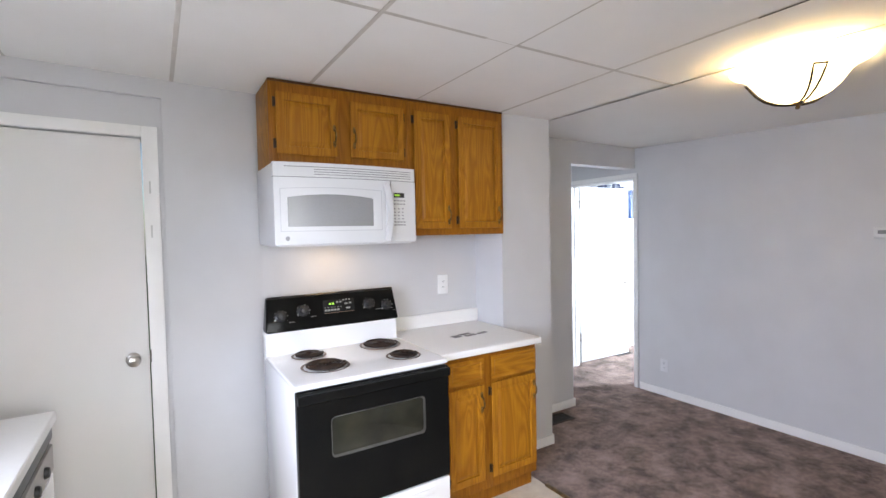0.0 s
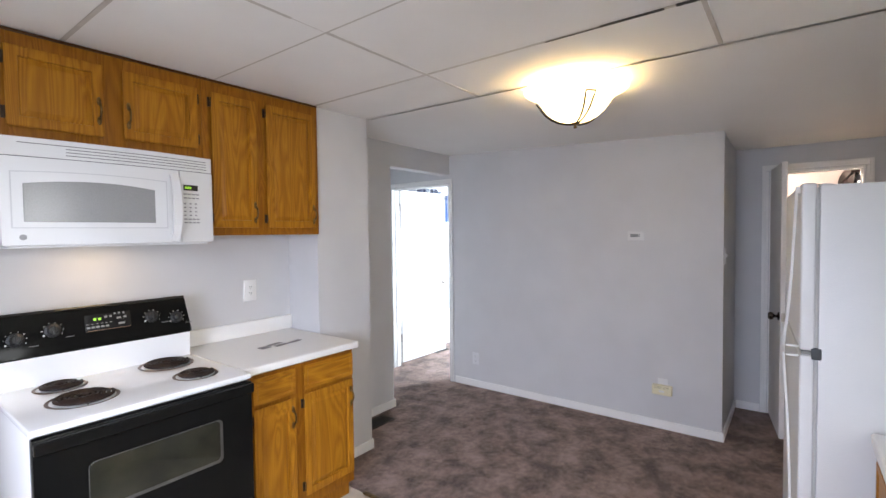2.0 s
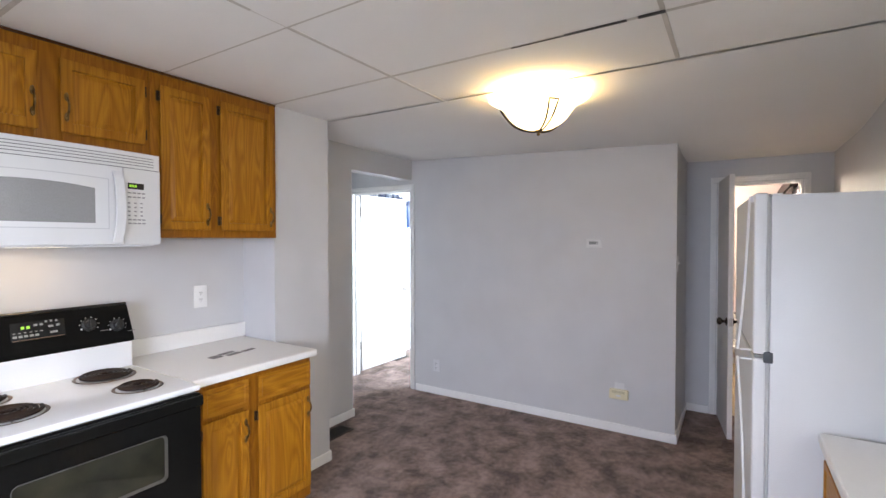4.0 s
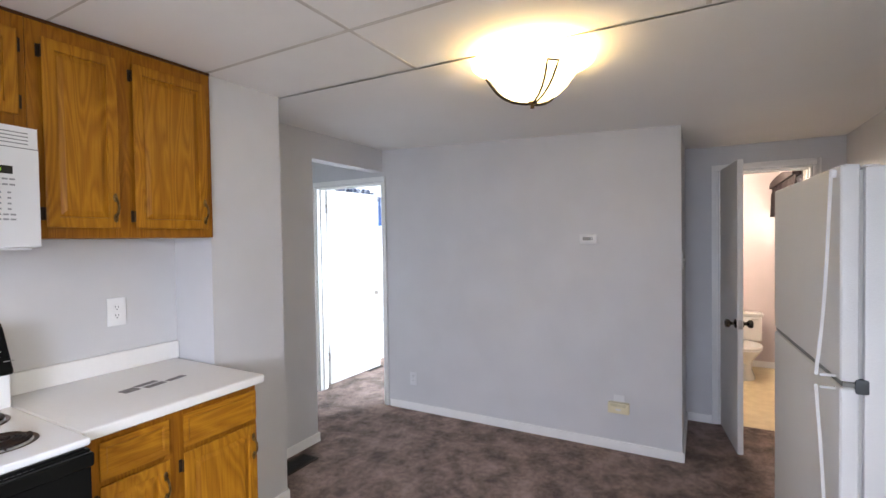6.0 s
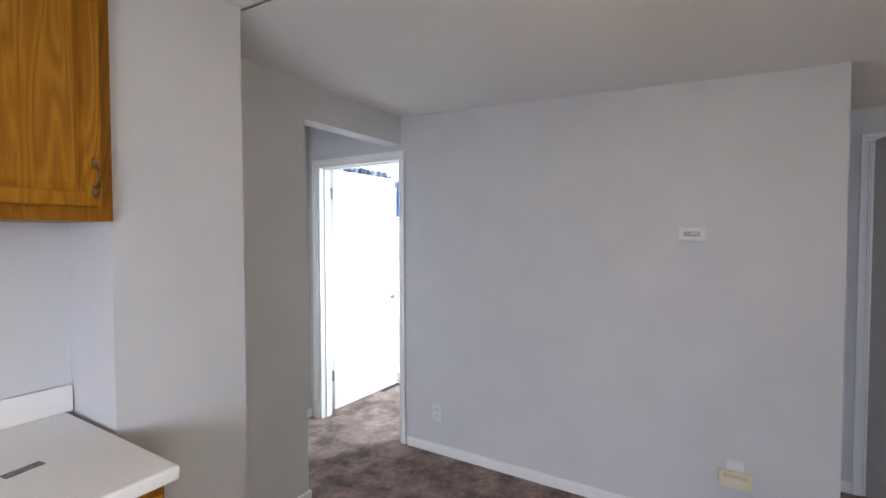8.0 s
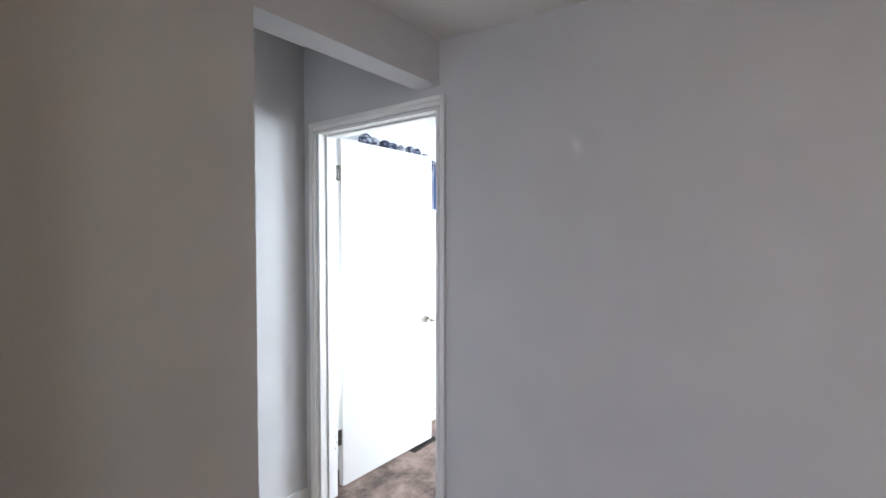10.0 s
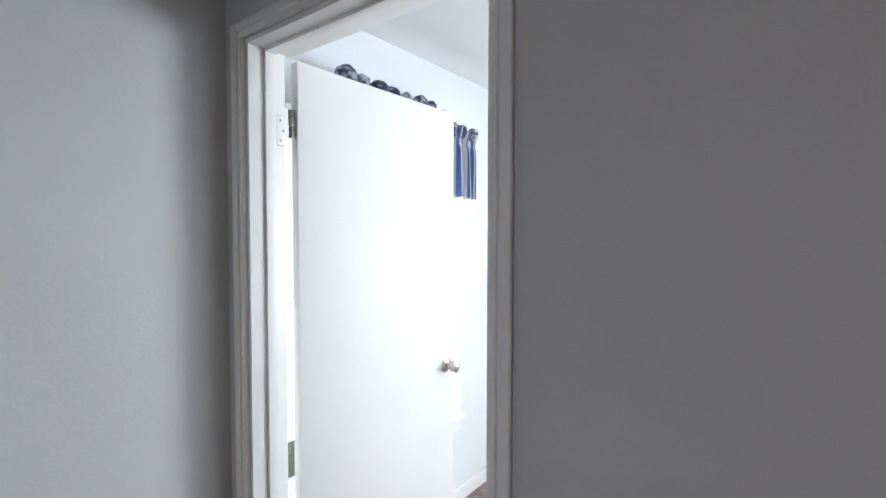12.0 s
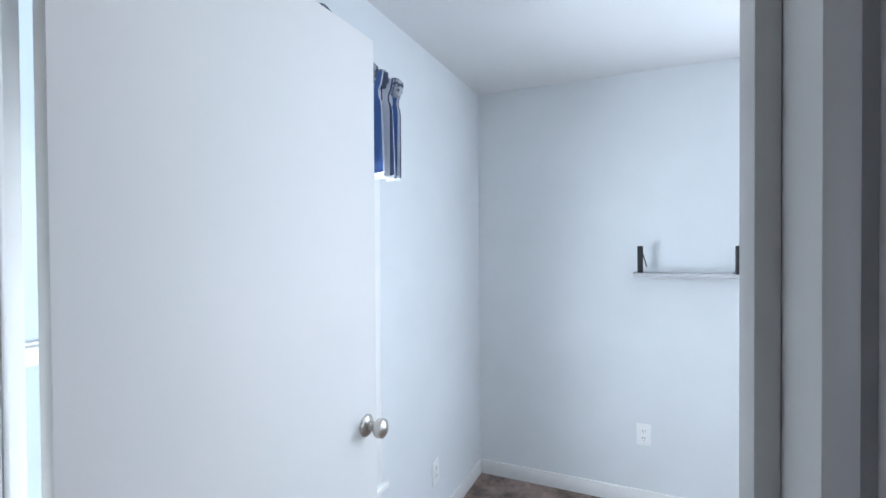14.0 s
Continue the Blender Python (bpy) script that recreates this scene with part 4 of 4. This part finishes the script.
part("body", bx(0.003, MW - 0.003, -0.408, -0.001, 0.0, MH, 0.006), PLASTIC, ob)
b = bowed(0, MW, 0.334, MH, 0.0, 0.03)
part("door_seam", bowed(0.0, MW, 0.3305, 0.3335, 0.001, 0.02), mat("seam_shadow", (0.16, 0.16, 0.16), 0.6), ob)
grille = part("vent_grille", b, PLASTIC, ob, "white vent grille")
for i, (za, xa, xb) in enumerate(((0.345, 0.19, 0.735), (0.357, 0.19, 0.735), (0.369, 0.19, 0.735), (0.381, 0.05, 0.735))):
    part("vent_slot", bowed(xa, xb, za, za + 0.0035, 0.0006, 0.003), mat("slot_shadow", (0.22, 0.22, 0.22), 0.6), grille)
mdoor = part("door", bowed(0, 0.600, 0.004, 0.330, 0.004, 0.03), PLASTIC, ob, "white microwave door")
part("window_frame", bowed(0.026, 0.546, 0.066, 0.276, 0.0065, 0.004, 0.008), mat("window_surround", (0.55, 0.55, 0.56), 0.4, dark=(0.53, 0.53, 0.54), scale=5), mdoor)
part("window_mask", bowed(0.030, 0.542, 0.070, 0.272, 0.0072, 0.004, 0.008), PLASTIC, mdoor)
part("window_edge", bowed(0.060, 0.494, 0.090, 0.232, 0.0078, 0.003, 0.017), mat("window_edge_grey", (0.24, 0.24, 0.24), 0.4, dark=(0.22, 0.22, 0.22), scale=9), mdoor)
part("window", bowed(0.064, 0.490, 0.094, 0.228, 0.0085, 0.003, 0.017), MWGLASS, mdoor, "grey perforated microwave window")
h = [(0.575, bow(0.575) - 0.008 - 0.042 * math.sin(math.pi * k / 12) ** 0.6, 0.012 + 0.300 * k / 12) for k in range(13)]
b = bmesh.new()
for (x, y, z), (x2, y2, z2) in zip(h, h[1:]):
    vs = [b.verts.new(p) for p in ((x - 0.016, y, z), (x + 0.016, y, z), (x + 0.016, y2, z2), (x - 0.016, y2, z2), (x - 0.016, y + 0.014, z), (x + 0.016, y + 0.014, z), (x + 0.016, y2 + 0.014, z2), (x - 0.016, y2 + 0.014, z2))]
    for f in ((0, 1, 2, 3), (7, 6, 5, 4), (0, 3, 7, 4), (1, 5, 6, 2)):
        b.faces.new([vs[k] for k in f])
bmesh.ops.remove_doubles(b, verts=b.verts, dist=0.0005)
part("handle", b, PLASTIC, mdoor, "bowed white door handle")
panel = part("control_panel", bowed(0.604, MW, 0.004, 0.330, 0.004, 0.03), PLASTIC, ob, "white control panel")
part("display", bowed(0.620, 0.688, 0.242, 0.268, 0.0055, 0.002), BLACKMATT, panel, "dark display")
for xa in (0.626, 0.637, 0.648):
    part("display_digit", bowed(xa, xa + 0.009, 0.250, 0.260, 0.0065, 0.001, n=2), GREENLED, panel, "lit green digit")
for j, zz in enumerate((0.222, 0.204, 0.178, 0.160, 0.142, 0.124, 0.106, 0.090)):
    for i in range(3 if j in (2, 3, 4, 5) else 4):
        xa = 0.620 + i * (0.026 if j in (2, 3, 4, 5) else 0.0195)
        part("key", bowed(xa, xa + (0.010 if j in (2, 3, 4, 5) else 0.015), zz, zz + 0.0060, 0.0046, 0.001, n=2), mat("key_print", (0.27, 0.27, 0.28), 0.5) if (i, j) == (0, 0) else bpy.data.materials["key_print"], panel)
badge = lathe([(0.0001, 0), (0.011, 0), (0.010, 0.002), (0.0001, 0.0025)], 20)
part("badge", turned(badge, Matrix.Translation((0.057, bow(0.057) - 0.0045, 0.033)) @ Matrix.Rotation(radians(90), 4, "X")), GREY, mdoor, "small round grey badge")
part("bottom_tray", bx(0.02, MW - 0.02, -0.40, -0.02, -0.008, 0.0, 0.003), PLASTIC, ob)
part("hood_lens", bx(0.27, 0.47, -0.24, -0.14, -0.0105, -0.008, 0.001), glow("hood_lens_lit", (1.0, 0.70, 0.36), 5.0), ob, "lit warm hood lamp lens")


# ---- the refrigerator ----
ob = thing("refrigerator", pose(2.110, -0.006, 0, 0, 0, 3.4), "white top-freezer refrigerator with bowed handles", "refrigerator")
FW = 0.775
part("body", bx(0, FW, -0.70, -0.048, 0.03, 1.672, 0.006), FRIDGE, ob)
for x in (0.05, FW - 0.05):
    part("foot", bx(x - 0.025, x + 0.025, -0.62, -0.12, 0, 0.03, 0.004), BLACKMATT, ob)
part("gasket", bx(0.012, FW - 0.012, -0.048, -0.040, 0.08, 1.665, 0.002), mat("grey_gasket", (0.45, 0.44, 0.42), 0.6), ob)
for nm, za, zb, lab in (("freezer_door", 1.136, 1.680, "white freezer door"), ("fridge_door", 0.075, 1.122, "white fridge door")):
    b = bx(0, FW, -0.040, 0.0, za, zb, 0.010, seg=3)
    dr = part(nm, b, FRIDGE, ob, lab)
    top = nm == "freezer_door"
    n = 16
    hb = bmesh.new()
    cols = []
    for k in range(n + 1):
        f = k / n
        z = (1.142 + f * 0.53) if top else (1.116 - f * 0.78)
        y = 0.031 * (1 - f) ** 1.2 * (1 - 0.25 * math.sin(math.pi * f)) + 0.010 if f > 0.02 else 0.040
        x = 0.034
        cols.append([hb.verts.new(p) for p in ((x - 0.005, y - 0.003, z), (x - 0.002, y + 0.004, z), (x + 0.003, y + 0.004, z), (x + 0.005, y - 0.004, z))])
    for p, q in zip(cols, cols[1:]):
        for k in range(4):
            hb.faces.new((p[k], q[k], q[(k + 1) % 4], p[(k + 1) % 4]))
    hb.faces.new(cols[0])
    hb.faces.new(cols[-1][::-1])
    zf = 1.143 if top else 1.111
    bx(0.029, 0.039, -0.002, 0.033, zf - 0.003, zf + 0.003, 0.001, hb)
    ze = 1.66 if top else 0.34
    bx(0.028, 0.040, -0.002, 0.012, ze - 0.01, ze + 0.01, 0.002, hb)
    part("handle", hb, FRIDGE, dr, "long bowed white handle")
part("door_gap_strip", bx(0.002, FW - 0.002, -0.044, -0.006, 1.1235, 1.1345), mat("gap_grey", (0.20, 0.20, 0.19), 0.5, dark=(0.15, 0.15, 0.14), scale=20), ob, "grey strip between the doors")
part("hinge_block", bx(-0.004, 0.05, -0.058, -0.030, 1.108, 1.146, 0.006), mat("hinge_grey", (0.035, 0.04, 0.045), 0.5), ob, "dark grey centre hinge")
part("top_hinge_cap", bx(0.012, 0.060, -0.080, -0.046, 1.672, 1.677, 0.002), FRIDGE, ob)


# ---- small things on walls and counter ----
def outlet(m, label, size=(0.072, 0.117), paint=None):
    """A duplex outlet; its plate in the local xz plane, facing -y."""
    ob = thing("wall_outlet", m, label, "outlet", "wall outlets")
    w, h = size
    plate = part("plate", bx(-w / 2, w / 2, -0.006, 0, -h / 2, h / 2, 0.003), paint or OUTLETWHITE, ob)
    for s in (-1, 1):
        r = lathe([(0.0001, 0.0), (0.0165, 0.0), (0.0165, 0.002), (0.0001, 0.002)], 20)
        rec = part("receptacle", turned(r, Matrix.Translation((0, -0.006, s * 0.0195)) @ Matrix.Rotation(radians(90), 4, "X")), paint or OUTLETWHITE, plate)
        part("slots", wall_boxes((-0.0075, -0.005, -0.0086, -0.0081, s * 0.0195 - 0.001, s * 0.0195 + 0.008), (0.005, 0.0075, -0.0086, -0.0081, s * 0.0195 - 0.001, s * 0.0195 + 0.008),
                                 (-0.002, 0.002, -0.0086, -0.0081, s * 0.0195 - 0.010, s * 0.0195 - 0.006)), SLOT, plate)
    return ob


outlet(pose(1.766, 2.699, 1.192), "white duplex outlet over the kitchen counter", (0.080, 0.130))
outlet(pose(XE - 0.001, 2.512, 0.285, 0, 0, -90), "painted-over duplex outlet low on the grey wall", paint=mat("outlet_paint", (0.70, 0.70, 0.71), 0.45, dark=(0.67, 0.67, 0.68), scale=20))
outlet(pose(5.885, 3.844, 0.306), "white duplex outlet low on the bedroom wall")
outlet(pose(6.544, 2.913, 0.389, 0, 0, -90), "white duplex outlet under the shelf")

ob = thing("thermostat", pose(XE - 0.001, 1.000, 1.492, 0, 0, -90), "small white wall thermostat with a pale display", "thermostat")
part("plate", bx(-0.062, 0.062, -0.005, 0, -0.036, 0.036, 0.003), PLASTIC, ob)
part("case", bx(-0.058, 0.058, -0.024, -0.005, -0.032, 0.032, 0.006), PLASTIC, ob)
part("display", bx(-0.036, 0.022, -0.0255, -0.0238, -0.010, 0.014, 0.001), LCD, ob, "pale glossy display")
for k in range(2):
    part("button", bx(0.024, 0.036, -0.026, -0.0238, -0.008 + k * 0.012, 0.002 + k * 0.012, 0.001), GREY, ob)

ob = thing("plug_in_alarm", pose(XE - 0.001, 0.800, 0.322, 0, 0, -90), "ivory plug-in alarm on a low wall outlet", "alarm")
part("plate", bx(-0.036, 0.036, -0.006, 0, -0.040, 0.075, 0.003), PLASTIC, ob)
b = bx(-0.070, 0.070, -0.045, -0.006, -0.046, 0.028, 0.008, seg=3)
part("case", b, IVORY, ob, "ivory plastic case")
for k in range(4):
    part("grille_slot", bx(-0.050, 0.050, -0.0462, -0.0448, 0.004 + k * 0.005, 0.006 + k * 0.005), mat("ivory_shadow", (0.45, 0.40, 0.25), 0.6) if k == 0 else bpy.data.materials["ivory_shadow"], ob)
part("test_button", bx(-0.018, 0.018, -0.048, -0.0448, -0.022, -0.010, 0.001), PLASTIC, ob)

ob = thing("light_switch", pose(4.10, 0.406, 1.34), "white light switch at the hall corner", "switch")
part("plate", bx(-0.035, 0.035, -0.006, 0, -0.058, 0.058, 0.003), PLASTIC, ob)
part("toggle", bx(-0.005, 0.005, -0.016, -0.006, -0.004, 0.012, 0.001), PLASTIC, ob)

REGISTER = mat("brown_register", (0.045, 0.03, 0.02), 0.4, 0.6, dark=(0.03, 0.02, 0.013), scale=20)


def floor_register(m, label):
    ob = thing("floor_vent", m, label, "floor vent", "floor registers")
    part("frame", wall_boxes((-0.135, 0.135, -0.075, -0.060, 0, 0.006), (-0.135, 0.135, 0.060, 0.075, 0, 0.006), (-0.135, -0.120, -0.060, 0.060, 0, 0.006), (0.120, 0.135, -0.060, 0.060, 0, 0.006)), REGISTER, ob)
    part("well", bx(-0.120, 0.120, -0.060, 0.060, 0.0, 0.0015), SLOT, ob)
    for k in range(12):
        part("slat", turned(bx(-0.0035, 0.0035, -0.060, 0.060, 0, 0.0012), Matrix.Translation((-0.108 + k * 0.0196, 0, 0.0042)) @ Matrix.Rotation(radians(30), 4, "Y")), REGISTER, ob)


floor_register(pose(2.825, 2.685, 0.006), "dark brown metal floor register in the carpet")
floor_register(pose(4.930, 3.672, 0.006), "dark metal floor register under the bedroom window")

for cx, cy, w, d, a in ((1.626, 2.322, 0.062, 0.050, 6), (1.706, 2.352, 0.088, 0.030, 8), (1.718, 2.306, 0.084, 0.034, 8), (1.814, 2.318, 0.082, 0.030, 10)):
    ob = thing("label_strip", pose(cx, cy, 0.9152, 0, 0, a), "dark printed paper strip stuck on the counter", "label", "strips on the counter")
    part("strip", bx(-w / 2, w / 2, -d / 2, d / 2, 0, 0.0012), STICKER, ob)

# ---- the ceiling lamp ----
LZ = dining_height(2.643, 0.955)
ob = thing("ceiling_lamp", pose(2.643, 0.955, LZ), "flush ceiling lamp with a lit alabaster glass bowl", "ceiling lamp")
part("canopy", lathe([(0.0001, -0.002), (0.110, -0.002), (0.110, -0.012), (0.100, -0.020), (0.0001, -0.022)], 40), PLASTIC, ob, "white ceiling plate")
prof = [(0.0001, -0.205), (0.040, -0.202), (0.085, -0.190), (0.125, -0.168), (0.155, -0.140), (0.176, -0.110), (0.195, -0.083), (0.222, -0.060), (0.255, -0.042), (0.270, -0.036),
        (0.268, -0.032), (0.221, -0.052), (0.189, -0.076), (0.168, -0.106), (0.146, -0.136), (0.116, -0.162), (0.080, -0.182), (0.038, -0.194), (0.0001, -0.197)]
part("shade", lathe(prof, 56), LAMPGLASS, ob, "flared alabaster glass bowl")
part("stem", tube([(0, 0, -0.028), (0, 0, -0.21)], 0.006, 10), BRASS, ob)
fin = lathe([(0.0001, -0.204), (0.020, -0.206), (0.024, -0.211), (0.014, -0.217), (0.006, -0.221), (0.010, -0.227), (0.008, -0.234), (0.0001, -0.236)], 20)
part("finial", fin, BRASS, ob, "brass finial")
for k in range(3):
    a = radians(223 + 120 * k)
    loop = []
    for r, z, wdt in ((0.012, -0.213, 0.005), (0.045, -0.210, 0.007), (0.088, -0.199, 0.010), (0.130, -0.177, 0.014), (0.162, -0.148, 0.018), (0.185, -0.116, 0.022), (0.202, -0.092, 0.025)):
        loop.append((r, z, wdt))
    pts = [(r, w_, z) for r, z, w_ in loop] + [(r, -w_, z) for r, z, w_ in reversed(loop)]
    part("shade_clip", turned(tube(pts, 0.0047, 6, closed=True), Matrix.Rotation(a, 4, "Z")), CLIPWIRE, ob, "looped dark wire clip")

# ---- bedroom: valance, shelf ----
def cloth(name, x0, x1, z0, z1, folds, depth, material, parent, label, seed, flare=0.0, nx_=220, nz_=18, thick=0.004):
    """Gathered cloth hanging in a plane y = 0, with folds that tighten at the rod pocket."""
    rnd = random.Random(seed)
    ph = [rnd.uniform(0, 6.28) for _ in range(6)]
    verts, faces, uvs = [], [], []
    for side in (0, 1):
        for i in range(nx_ + 1):
            u = i / nx_
            for j in range(nz_ + 1):
                v = j / nz_
                gather = math.exp(-((v - 0.80) / 0.06) ** 2)
                amp = depth * (0.55 + 0.45 * (1 - v)) * (1 - 0.6 * gather) + flare * max(v - 0.84, 0) * depth * 4
                wave = math.sin(2 * math.pi * folds * u + ph[0] + 0.7 * math.sin(5.1 * u * folds / 3 + ph[1]) + 0.5 * (1 - v) * math.sin(9 * u + ph[2])) + 0.35 * math.sin(2 * math.pi * folds * 2.3 * u + ph[3])
                y = -amp * wave - (0.012 if v > 0.84 else 0.0) * (v - 0.84) * 6
                z = z0 + (z1 - z0) * v + 0.006 * math.sin(2 * math.pi * folds * u + ph[4]) * max(v - 0.86, 0) * 7
                x = x0 + (x1 - x0) * u + 0.010 * math.sin(2 * math.pi * folds * u * 0.7 + ph[5]) * (1 - v)
                verts.append((x, y + side * thick, z))
                uvs.append((u, v))
    row, half = nz_ + 1, (nx_ + 1) * (nz_ + 1)
    for i in range(nx_):
        for j in range(nz_):
            a = i * row + j
            faces.append((a, a + row, a + row + 1, a + 1))
            faces.append((half + a, half + a + 1, half + a + row + 1, half + a + row))
    for i in range(nx_):
        for j in (0, nz_):
            a = i * row + j
            faces.append((a, half + a, half + a + row, a + row))
    for j in range(nz_):
        for a in (j, nx_ * row + j):
            faces.append((a, a + 1, half + a + 1, half + a))
    me = bpy.data.meshes.new(name)
    me.from_pydata(verts, [], faces)
    layer = me.uv_layers.new(name="UVMap")
    for loop_ in me.loops:
        layer.data[loop_.index].uv = uvs[loop_.vertex_index]
    me.materials.append(material)
    me.shade_smooth()
    me.update()
    q = new(name, me)
    q.parent = parent
    return tagged(q, label)


ob = thing("window_valance", pose(4.43, 3.745, 0), "short navy striped gathered window valance with pale fringe", "curtain")
cloth("cloth", 0.0, 0.945, 1.668, 2.018, 12, 0.026, CURTAIN, ob, "navy, blue and grey striped cloth", 4, flare=0.0)
cloth("fringe", 0.0, 0.945, 1.659, 1.672, 12, 0.0255, mat("pale_fringe", (0.70, 0.71, 0.74), 0.9), ob, "pale fringe", 4, nz_=2)
PUFFS = 11
for k in range(PUFFS):
    puff = lathe([(0.0001, -0.030), (0.014, -0.027), (0.024, -0.014), (0.028, 0.002), (0.025, 0.016), (0.014, 0.026), (0.0001, 0.029)], 14)
    for v in puff.verts:
        v.co *= 1 + 0.16 * noise.noise(v.co * 60 + Vector((k * 3.7, 0, 0)))
    wob = 0.006 * math.sin(k * 2.3)
    big = 1.6 if k == 0 else 1.15 if k > PUFFS - 4 else 1.35 + 0.2 * math.sin(k * 4.1)
    lift = 2.004 if k > PUFFS - 4 else 2.064 + 0.010 * (k < 2) - 0.02 * (k == PUFFS - 4)
    part("ruffle", turned(puff, Matrix.Translation((0.060 + k * 0.085, wob - 0.004, lift + 0.5 * wob)) @ Matrix.Diagonal((1.05 * big, 0.9 * big, big, 1))), (RUFFLE_NAVY, RUFFLE_GREY, RUFFLE_NAVY)[k % 3], ob, "gathered cloth ruffle")
part("rod", tube([(-0.02, 0.045, 1.985), (0.94, 0.045, 1.985)], 0.008, 10), PLASTIC, ob)
for x in (-0.015, 0.93):
    part("rod_bracket", bx(x - 0.008, x + 0.008, 0.045, 0.099, 1.975, 1.995, 0.002), PLASTIC, ob)

ob = thing("wall_shelf", pose(6.544, 2.716, 1.248), "narrow pale grey wall shelf", "shelf")
part("board", bx(-0.150, 0, -0.245, 0.245, 0, 0.018, 0.003), SHELFPAINT, ob)
for y in (0.211, -0.224):
    hk = thing("shelf_bracket", pose(6.544, 2.716 + y, 1.266), "black metal bracket standing on the shelf", "bracket", "black shelf brackets")
    part("upright", bx(-0.112, -0.090, -0.014, 0.014, 0.0, 0.138, 0.002), BLACKMATT, hk)
    part("base_bar", bx(-0.112, -0.005, -0.014, 0.014, 0.0, 0.004, 0.001), BLACKMATT, hk)
    part("brace", tube([(-0.098, -0.012, 0.10), (-0.05, -0.030, 0.03)], 0.003, 6), BLACKMATT, hk)

# ---- bathroom ----
ob = thing("toilet", pose(6.885, -0.082, 0.002), "white porcelain toilet with its lid closed", "toilet")
part("tank", bx(-0.205, -0.005, -0.205, 0.205, 0.33, 0.605, 0.022, seg=3), PORCELAIN, ob)
part("tank_lid", bx(-0.215, 0.0, -0.215, 0.215, 0.604, 0.637, 0.010, seg=3), PORCELAIN, ob)
part("flush_lever", tube([(-0.205, -0.16, 0.575), (-0.222, -0.16, 0.575), (-0.224, -0.10, 0.570)], 0.006, 8), NICKEL, ob)
b = lathe([(0.0001, 0.0), (0.115, 0.0), (0.110, 0.03), (0.085, 0.10), (0.085, 0.17), (0.125, 0.24), (0.168, 0.29), (0.178, 0.315), (0.172, 0.325), (0.0001, 0.325)], 36)
bmesh.ops.transform(b, matrix=Matrix.Translation((-0.50, 0, 0)) @ Matrix.Diagonal((1.28, 1.0, 1.0, 1)), verts=b.verts)
bowl = part("bowl", b, PORCELAIN, ob)
b = lathe([(0.0001, 0.326), (0.176, 0.326), (0.182, 0.332), (0.182, 0.340), (0.174, 0.352), (0.0001, 0.358)], 36)
bmesh.ops.transform(b, matrix=Matrix.Translation((-0.495, 0, 0)) @ Matrix.Diagonal((1.25, 1.0, 1.0, 1)), verts=b.verts)
part("lid", b, PORCELAIN, ob, "closed white toilet lid")

ob = thing("bathroom_valance", pose(5.42, -0.40, 0), "plum brown gathered window valance", "curtain")
cloth("cloth", 0.0, 1.46, 1.69, 2.04, 15, 0.024, VALANCE, ob, "plum brown cloth", 9, flare=0.4)
b = bmesh.new()
cols = []
for i in range(25):
    u = i / 24
    zt = 2.035 + 0.05 * math.sin(math.pi * u) ** 0.4
    cols.append([b.verts.new(p) for p in ((u * 1.46, -0.035, 2.0), (u * 1.46, -0.035, zt), (u * 1.46, 0.03, zt), (u * 1.46, 0.03, 2.0))])
for p, q in zip(cols, cols[1:]):
    for k in range(4):
        b.faces.new((p[k], q[k], q[(k + 1) % 4], p[(k + 1) % 4]))
b.faces.new(cols[0])
b.faces.new(cols[-1][::-1])
part("top_panel", b, VALANCE, ob, "arched padded top")
ob = thing("window_blind", pose(5.50, -0.45, 1.285), "closed white mini blind in the bathroom window", "blind")
part("head_rail", bx(0, 1.28, -0.015, 0.02, 0.655, 0.685, 0.002), BLIND, ob)
slat = mesh_of("slat", turned(bx(0.0, 1.28, -0.0125, 0.0125, -0.0005, 0.0005), Matrix.Rotation(radians(62), 4, "X")), BLIND)
for k in range(33):
    q = new("slat", slat)
    q.parent, q.location = ob, (0, 0.002, 0.012 + k * 0.0195)
part("bottom_rail", bx(0, 1.28, -0.010, 0.012, -0.004, 0.006, 0.002), BLIND, ob)
